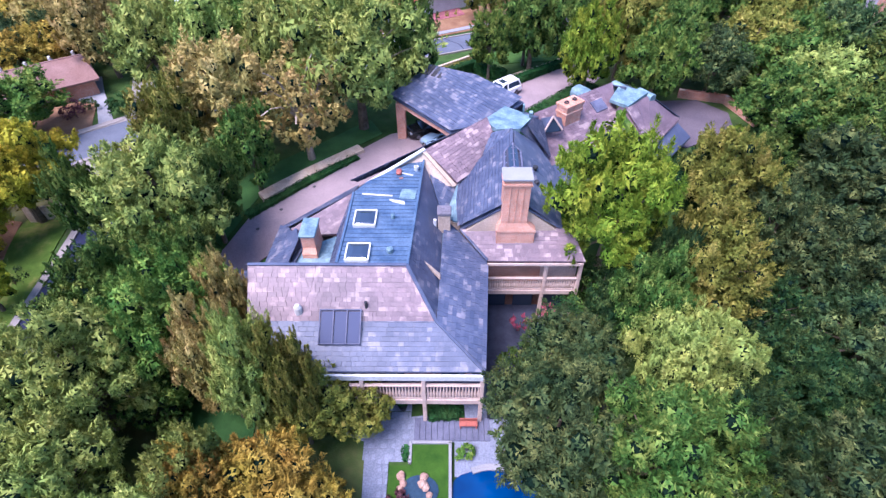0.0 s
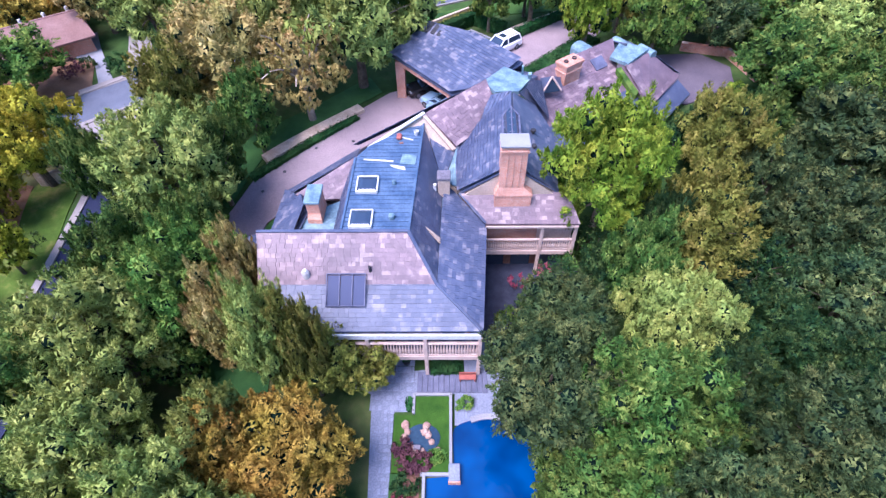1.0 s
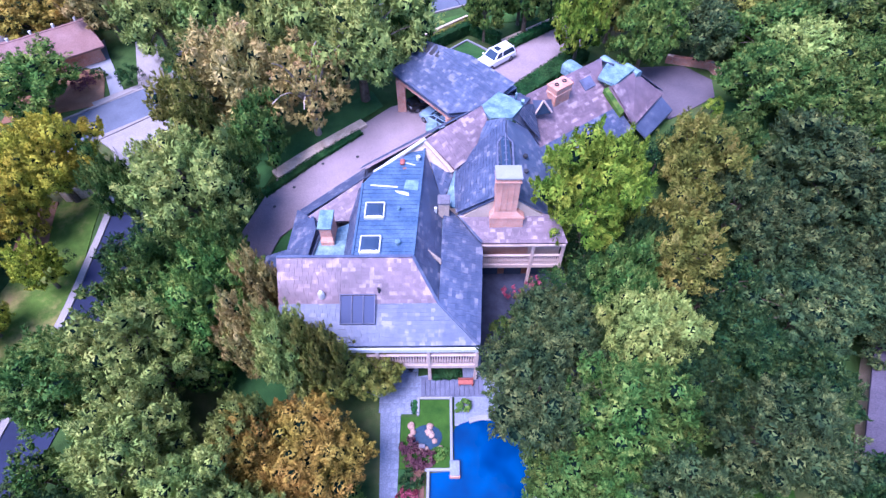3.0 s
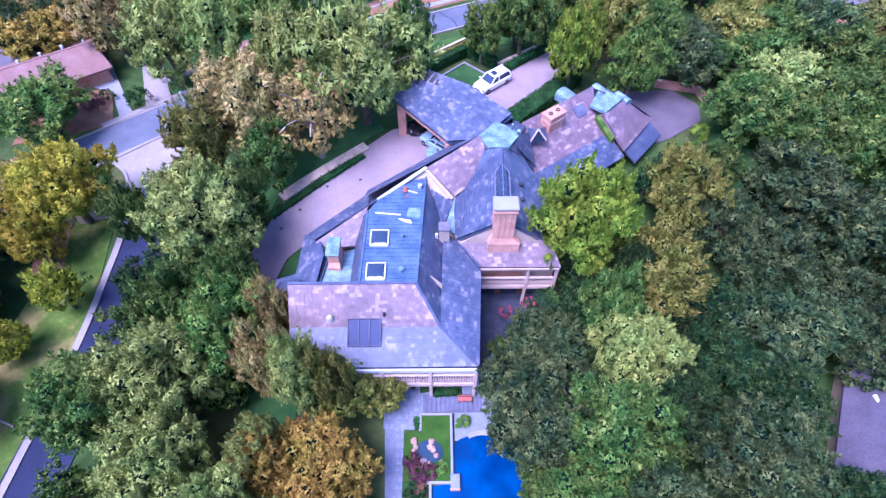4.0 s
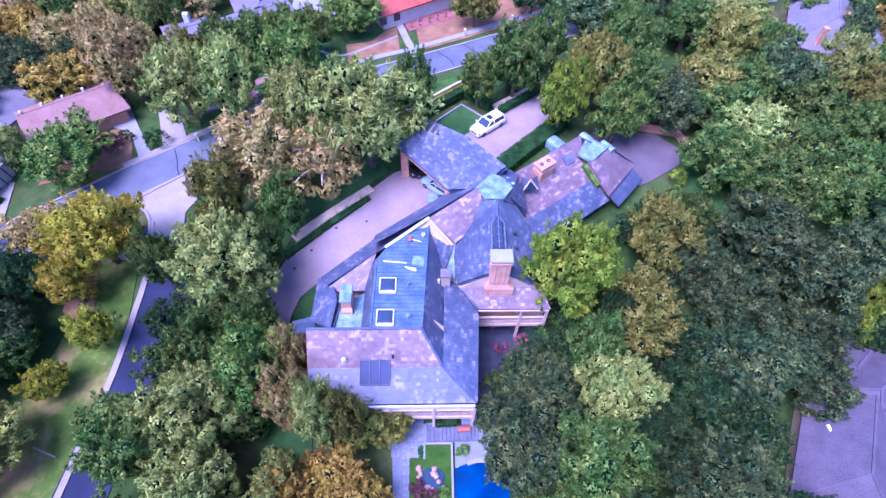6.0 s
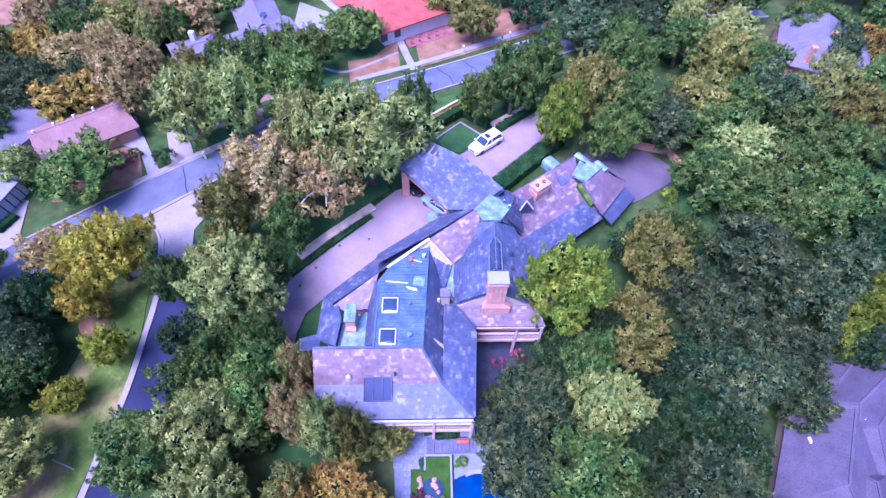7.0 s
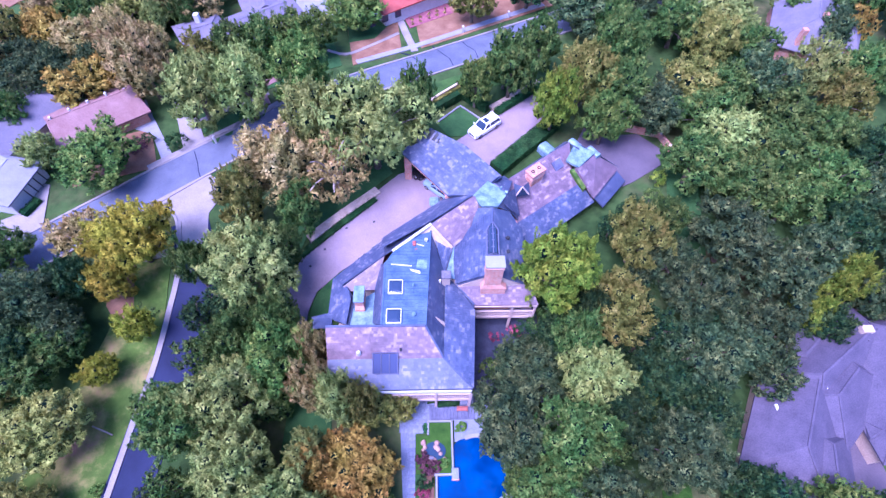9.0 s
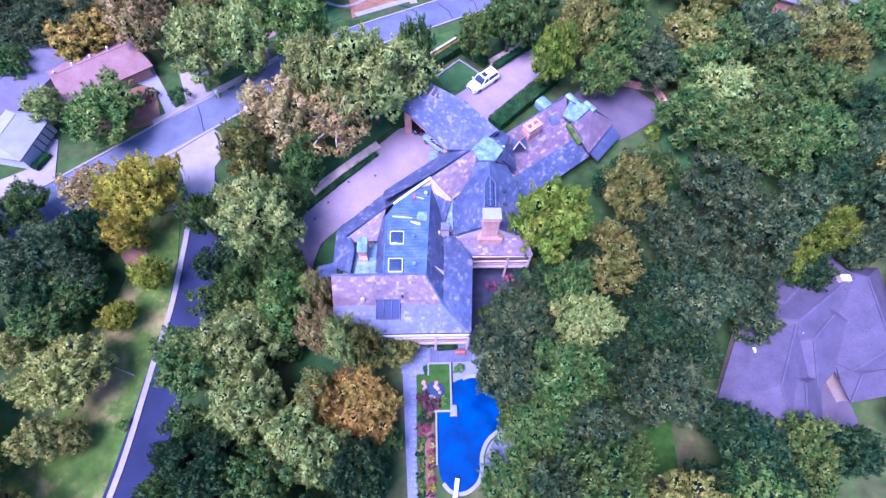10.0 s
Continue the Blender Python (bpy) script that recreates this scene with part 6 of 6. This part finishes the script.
# ---- vehicles ----
def car(name, label, x, y, turn, paint, roof=1.72, length=4.7, width=1.9):
    """A car: lofted body, glass band, roof, wheels and lamps; its front is towards +x."""
    root = thing(name, label, "car")
    root.matrix_basis = pose(x, y, level(x, y) + 0.06, 0, 0, turn)
    h, w = length / 2, width / 2
    bm = bmesh.new()
    rings = []
    for sx, wide, top in ((-h, 0.82, 0.95), (-h + 0.15, 0.94, 1.05), (-h * 0.5, 1.0, 1.06), (0.3, 1.0, 1.04), (h * 0.45, 0.99, 1.0), (h - 0.35, 0.93, 0.9), (h - 0.05, 0.82, 0.78), (h, 0.7, 0.6)):
        k = w * wide
        rings.append([(sx, -k * 0.94, 0.28), (sx, -k, 0.5), (sx, -k * 0.99, top - 0.14), (sx, -k * 0.9, top), (sx, k * 0.9, top), (sx, k * 0.99, top - 0.14), (sx, k, 0.5), (sx, k * 0.94, 0.28)])
    add_ring(bm, rings)
    bmesh.ops.recalc_face_normals(bm, faces=bm.faces[:])
    part("body", bm, paint, root)
    bm = bmesh.new()
    low = [(-h + 0.2, -w * 0.88, 1.0), (h * 0.42, -w * 0.88, 0.98), (h * 0.42, w * 0.88, 0.98), (-h + 0.2, w * 0.88, 1.0)]
    up = [(-h + 0.5, -w * 0.72, roof - 0.05), (h * 0.1, -w * 0.74, roof - 0.05), (h * 0.1, w * 0.74, roof - 0.05), (-h + 0.5, w * 0.72, roof - 0.05)]
    add_ring(bm, [low, up])
    part("windows", bm, GLASS, root, "dark glass all round")
    bm = bmesh.new()
    add_ring(bm, [[(-h + 0.42, -w * 0.75, roof - 0.06), (h * 0.14, -w * 0.76, roof - 0.06), (h * 0.14, w * 0.76, roof - 0.06), (-h + 0.42, w * 0.75, roof - 0.06)],
                  [(-h + 0.5, -w * 0.66, roof + 0.02), (h * 0.06, -w * 0.68, roof + 0.02), (h * 0.06, w * 0.68, roof + 0.02), (-h + 0.5, w * 0.66, roof + 0.02)]])
    top = part("roof", bm, paint, root)
    slab("sunroof", [(-0.55, -0.42, roof + 0.035), (0.15, -0.42, roof + 0.035), (0.15, 0.42, roof + 0.035), (-0.55, 0.42, roof + 0.035)], 0.02, GLASS, top)
    for s in (-1, 1):
        beam("pillar", (h * 0.42, s * w * 0.87, 1.0), (h * 0.12, s * w * 0.74, roof - 0.05), 0.1, 0.08, paint, root)
        beam("pillar", (-0.25, s * w * 0.885, 1.0), (-0.3, s * w * 0.745, roof - 0.05), 0.1, 0.06, paint, root)
        beam("pillar", (-h + 0.25, s * w * 0.87, 1.0), (-h + 0.52, s * w * 0.73, roof - 0.05), 0.2, 0.1, paint, root)
        beam("roof_rail", (-h + 0.6, s * w * 0.66, roof + 0.06), (h * 0.02, s * w * 0.66, roof + 0.06), 0.05, 0.05, DARK, root)
        box("mirror", (h * 0.36, s * (w + 0.1) - 0.1, 0.98), (h * 0.44, s * (w + 0.1) + 0.1, 1.14), paint, root, "", 0.03)
        box("headlight", (h - 0.3, s * w * 0.68 - 0.2, 0.66), (h - 0.08, s * w * 0.68 + 0.2, 0.84), PALECONCRETE, root, "clear headlight", 0.04)
        box("tail_light", (-h - 0.02, s * w * 0.74 - 0.14, 0.7), (-h + 0.1, s * w * 0.74 + 0.14, 0.98), REDPAINT, root, "red tail light", 0.02)
        for fx in (-h * 0.6, h * 0.62):
            wheel = new("wheel")
            wheel.parent = root
            bm = bmesh.new()
            add_ring(bm, [[(fx + r * math.cos(a), s * (w - 0.2 + o), 0.34 + r * math.sin(a)) for a in (math.tau * i / 16 for i in range(16))] for o, r in ((-0.02, 0.3), (0.0, 0.34), (0.18, 0.34), (0.21, 0.3))])
            bmesh.ops.recalc_face_normals(bm, faces=bm.faces[:])
            part("tyre", bm, RUBBER, wheel)
            bm = bmesh.new()
            add_ring(bm, [[(fx + r * math.cos(a), s * (w - 0.2 + o), 0.34 + r * math.sin(a)) for a in (math.tau * i / 12 for i in range(12))] for o, r in ((0.19, 0.22), (0.22, 0.2), (0.215, 0.08))])
            bmesh.ops.recalc_face_normals(bm, faces=bm.faces[:])
            part("rim", bm, GREYROOF, wheel)
    box("grille", (h - 0.06, -0.5, 0.5), (h + 0.01, 0.5, 0.72), DARK, root, "", 0.02)
    return root


car("suv", "white sport utility car parked on the court", 5.8, 46.2, 220, CARWHITE, 1.7, 5.1, 2.05)
car("car", "black car parked under the porch roof", -2.25, 38.1, 203, CARBLACK, 1.45, 4.6, 1.85)
car("car", "pale blue car parked beside the entry", -0.95, 35.0, 138, CARBLUE, 1.45, 4.4, 1.8)


# ---- neighbouring houses ----
def hip_house(root, x, y, length, width, turn, base, eave, ridge, hip, roof_mat, wall_mat, overhang=0.5, name="roof"):
    """A wing of a house with a hipped (hip > 0) or gabled roof, in its own wall block."""
    m = pose(x, y, 0, 0, 0, turn)
    h, w = length / 2, width / 2
    bm = bmesh.new()
    add_box(bm, (-h, -w, base), (h, w, eave + 0.1), 0.02, m)
    part("wall", bm, wall_mat, root)
    ho, wo = h + overhang, w + overhang
    c = [m @ Vector(p) for p in ((-ho, -wo, eave), (ho, -wo, eave), (ho, wo, eave), (-ho, wo, eave), (-ho + hip, 0, ridge), (ho - hip, 0, ridge))]
    c = [tuple(p) for p in c]
    bm = bmesh.new()
    v = [bm.verts.new(p) for p in c] + [bm.verts.new((p[0], p[1], p[2] - 0.2)) for p in c[:4]]
    for f in ((0, 1, 5, 4), (2, 3, 4, 5), (1, 2, 5), (3, 0, 4), (6, 7, 1, 0), (7, 8, 2, 1), (8, 9, 3, 2), (9, 6, 0, 3), (9, 8, 7, 6)):
        bm.faces.new([v[i] for i in f])
    bmesh.ops.recalc_face_normals(bm, faces=bm.faces[:])
    roof = part(name, bm, roof_mat, root)
    courses = int(math.hypot(wo, ridge - eave) / 0.28)
    # raised shingle courses along both long slopes
    for side in (-1, 1):
        vs, fs = [], []
        for i in range(courses):
            f0, f1 = i / courses, (i + 1) / courses
            for f, up in ((f0, 0.03), (f1, 0.012)):
                hl = ho - hip * f
                for s in (-1, 1):
                    p = m @ Vector((s * hl, side * wo * (1 - f), eave + (ridge - eave) * f + up))
                    vs.append(tuple(p))
            k = 4 * i
            fs.append((k, k + 1, k + 3, k + 2) if side < 0 else (k + 1, k, k + 2, k + 3))
        raw("shingles", vs, fs, roof_mat, roof)["kind"] = "stuff"
    beam("ridge_cap", c[4], c[5], 0.25, 0.12, roof_mat, root)
    if hip:
        for a, b_ in ((0, 4), (3, 4), (1, 5), (2, 5)):
            beam("ridge_cap", c[a], c[b_], 0.22, 0.1, roof_mat, root)
    return root


nb = thing("house", "large neighbouring house with mauve grey shingle roofs", "house")
hip_house(nb, 38.0, 5.6, 15.45, 8.41, 59.46, -6.17, -2.17, 0.72, 4.25, MAUVEROOF, CREAM)
hip_house(nb, 44.49, 12.2, 15.02, 6.64, 33.14, -5.79, -1.79, 1.2, 3.06, MAUVEROOF, CREAM)
hip_house(nb, 49.77, 10.3, 13.76, 8.21, 85.33, -5.56, -1.57, 1.61, 3.06, MAUVEROOF, CREAM)
hip_house(nb, 38.9, 1.2, 5.77, 4.81, 73.79, -5.96, -1.97, 0, 2.04, MAUVEROOF, CREAM)
hip_house(nb, 47.75, 3.64, 5.19, 4.03, 8.4, -5.85, -1.86, -0.36, 1.7, MAUVEROOF, CREAM)
hip_house(nb, 46.67, 15.52, 3.64, 3.31, 114.73, -4.88, -0.88, 0.8, 0, MAUVEROOF, CREAM)
hip_house(nb, 41.57, 13.23, 4.53, 3.12, 37.71, -5.68, -1.69, -0.19, 1.36, MAUVEROOF, CREAM)
hip_house(nb, 43.2, 8.8, 10, 7.5, 40, -5.8, -1.75, 0.75, 3.2, MAUVEROOF, CREAM)
beam("entry_beam", (43.0, 6.2, -1.9), (49.2, 6.0, -1.8), 0.45, 0.5, CREAM, nb)
box("chimney", (35.2, 6.3, -3), (35.5, 7.0, -0.9), WHITE, nb, "", 0.04)
box("chimney", (46.9, 14.2, -3), (48.2, 15.1, 1.5), CREAM, nb, "", 0.04)
for x, y, z in ((39.6, 8.6, 0.2), (40.9, 8.3, 0.0), (40.1, 7.6, -0.3), (41.6, 10.4, 0.0)):
    bm = bmesh.new()
    add_ring(bm, [circle(x, y, z - 0.9, 0.1, 8), circle(x, y, z + 0.2, 0.1, 8)])
    part("vent_pipe", bm, WHITE, nb)
for i in range(4):
    box("garage_window", (46.3, 4.6 - i * 0.75, -4.4), (46.55, 5.2 - i * 0.75, -3.1), GLASS, nb, "", 0.03)
tagged(slab("forecourt", [(43.0, 5.9, -4.5), (46.9, 5.7, -4.6), (47.4, -3.5, -4.6), (43.2, -3.5, -4.5)], 2.0, DARKDRIVE), "dull mauve concrete garage forecourt", "drive", kind="structure")
pinkh = thing("house", "low house with a faded pink shingle roof", "house")
hip_house(pinkh, -49.2, 48.6, 11.4, 7.6, 36, -1.0, 2.3, 3.9, 0.5, PINKROOF, BRICK)
for i in range(5):
    p = Vector((-53.4, 45.6, 4.2)).lerp(Vector((-45.6, 52.0, 4.2)), i / 4)
    box("roof_vent", (p.x - 0.15, p.y - 0.15, p.z - 0.6), (p.x + 0.15, p.y + 0.15, p.z + 0.1), WHITE, pinkh, "", 0.04)
drape("driveway", [(-38.62, 40.79), (-37.64, 42.22), (-42.59, 50.1), (-44.48, 53.53), (-47.21, 50.55), (-44.26, 47.32), (-41.57, 46.28)], PALECONCRETE, 0.07, label="white concrete driveway beside the pink-roofed house", category="drive")
drape("driveway", [(-36.33, 43.04), (-33.94, 45.22), (-37.3, 52.39), (-40.23, 53.01)], CONCRETE, 0.07, label="pinkish concrete driveway to the next house", category="drive")
strip("pavement", [(-40.31, 39.82), (-33.1, 45.59), (-24.36, 52.1)], 1.17, CONCRETE, 0.09, label="concrete pavement along the street", category="pavement")
strip("pavement", [(-36.05, 48.37), (-32.41, 51.23), (-26.34, 54.67)], 0.88, CONCRETE, 0.07, label="narrow garden path of concrete", category="path")
drape("pavement", [(-27.24, 51.25), (-25.59, 52.18), (-27.37, 55.92), (-24.89, 57.73), (-25.46, 58.95), (-29.23, 56.66)], PINKROOF, 0.09, label="reddish brick path and landing", category="path")

left = thing("house", "house with a pale grey roof and a glazed porch", "house")
hip_house(left, -59.95, 44.45, 14.33, 7.58, 67.3, -0.95, 2.79, 4.29, 0.34, GREYROOF, WHITE)
hip_house(left, -56.66, 35.96, 6.6, 6.14, 78.58, -0.96, 2.78, 3.9, 1.36, PALECONCRETE, WHITE)
for i in range(4):
    beam("glazing_bar", (-54.0 + i * 0.3, 34.8 + i * 0.9, 2.6), (-53.3 + i * 0.3, 34.6 + i * 0.9, 0.7), 0.12, 0.12, DARK, left)
hedge((-53.58, 31.87), (-52.62, 34.29), 0.95, 0.76, "low clipped hedge beside the pale drive")
drape("driveway", [(-56.84, 26.19), (-50.79, 30.51), (-52.34, 36.98), (-54.14, 37.51), (-53.1, 33.07), (-58.1, 30.13)], CONCRETE, 0.08, label="pale concrete drive of the house with the glazed porch", category="drive")

pale = thing("house", "house with a pale grey hipped roof", "house")
hip_house(pale, -37.9, 66.02, 6.49, 7.97, 30.87, -1.09, 2.65, 4.05, 2.04, GREYROOF, CREAM)
hip_house(pale, -29.6, 69.6, 12.5, 7.2, 36.31, -1.14, 2.6, 4.19, 0.42, GREYROOF, CREAM)
hip_house(pale, -30.4, 75.83, 8.48, 6.4, 113.08, -1.14, 2.6, 4.1, 0.34, GREYROOF, CREAM)
box("chimney", (-39.2, 67.6, 2.6), (-38.4, 68.4, 4.9), WHITE, pale, "", 0.04)
box("skylight", (-29.6, 73.4, 3.9), (-28.8, 75.2, 4.1), GLASS, pale, "", 0.03)
drape("driveway", [(-25.35, 70.79), (-19.5, 69.09), (-17.12, 81.79), (-25.62, 86.43)], PALECONCRETE, 0.07, label="broad pale concrete drive between the houses", category="drive")

redh = thing("house", "house with a red tile roof and white walls", "house")
hip_house(redh, -6.31, 82.25, 15.7, 12.86, 33.1, -1.63, 2.37, 4.7, 2.89, TERRACOTTA, WHITE)
hip_house(redh, -16.21, 89.28, 11.1, 12.4, 34.86, -1.68, 2.31, 4.27, 2.55, TERRACOTTA, WHITE)
for x in (-4.6, -3.0, -1.4):
    box("window", (x * 1.6 - 3.6, -6.5, 0.6), (x * 1.6 - 2.4, -6.36, 1.9), GLASS, redh, "", 0.03, pose(-6.31, 82.25, 0, 0, 0, 33.1))
strip("pavement", [(-4.26, 65.4), (-5.87, 70.76), (-7.53, 76.49)], 1.21, CONCRETE, 0.1, label="pinkish path to the red-roofed house", category="path")
strip("pavement", smooth_line([(-19.53, 66.09), (-15.52, 64.48), (-11.47, 67.12), (-7.06, 70.69)], 4), 0.59, CONCRETE, 0.09, label="curved pale path across the dry lawn", category="path")
strip("pavement", [(-13.57, 62.2), (-4.86, 66.53), (7.71, 73.6), (18.85, 79.51)], 1.08, PALECONCRETE, 0.12, label="pale pavement along the street", category="pavement")
drape("flower_bed", [(-5.16, 72.09), (2.4, 76.59), (1.45, 79.58), (-6.16, 74.77)], mottled("dark red bed", (0.16, 0.05, 0.07), (0.3, 0.11, 0.12), 1.5, 12, 0.95), 0.09, label="dark red flower bed before the house", category="flower bed")
for i in range(10):
    x, y = -4.8 + (i % 5) * 1.45, 73.2 + (i % 5) * 0.85 + (i // 5) * 1.2
    bush(x, y, 0.3, 0.35, "tan", "small pale plant in the dark red bed", 6, "pale plants in the bed")
drape("lawn", [(-15.24, 67.82), (-11.07, 69.13), (-8.56, 73.5), (-10.58, 76.95), (-15.99, 73.61)], SHADEGRASS, 0.07, label="green hedge-edged lawn before the red-roofed house", category="lawn")
mail = thing("mailbox", "white mailbox post beside the street", "mailbox", at=(3.9, 70.9, level(3.9, 70.9)))
box("post", (-0.12, -0.12, -0.2), (0.12, 0.12, 1.0), WHITE, mail, "", 0.02)
box("box", (-0.18, -0.25, 1.0), (0.18, 0.25, 1.3), WHITE, mail, "", 0.06)
copy_thing(mail, pose(12.1, 75.3, level(12.1, 75.3)))
copy_thing(mail, pose(-32.2, 44.6, level(-32.2, 44.6)))

grey = thing("house", "house with pale grey hipped roofs and brick chimneys", "house")
hip_house(grey, 61.0, 68.2, 15, 10.5, 64, -1.5, 3.4, 7.0, 4.6, GREYROOF, BRICK)
hip_house(grey, 64.8, 66.5, 7, 6, 150, -1.5, 3.4, 5.6, 2.4, GREYROOF, BRICK)
box("chimney", (56.2, 62.2, 0), (57.0, 63.0, 6.6), BRICK, grey, "", 0.04)
box("chimney", (60.6, 65.4, 0), (61.4, 66.2, 7.2), BRICK, grey, "", 0.04)
tagged(slab("brick_terrace", [(61, 63.5, 0.6), (65.5, 66.0, 0.6), (70.5, 61.5, 0.4), (66.0, 58.5, 0.4)], 3.0, BRICK), "red brick terrace behind the house", "terrace", kind="structure")
pergola = thing("pergola", "pale timber pergola on the brick terrace", "pergola")
for i in range(5):
    beam("rafter", (58.4 + i * 0.8, 60.6 + i * 0.3, 2.8), (59.2 + i * 0.8, 63.2 + i * 0.3, 3.0), 0.14, 0.2, WHITE, pergola)
for x, y in ((58.4, 60.6), (61.6, 61.8)):
    beam("post", (x, y, -1), (x, y, 2.8), 0.2, 0.2, WHITE, pergola)
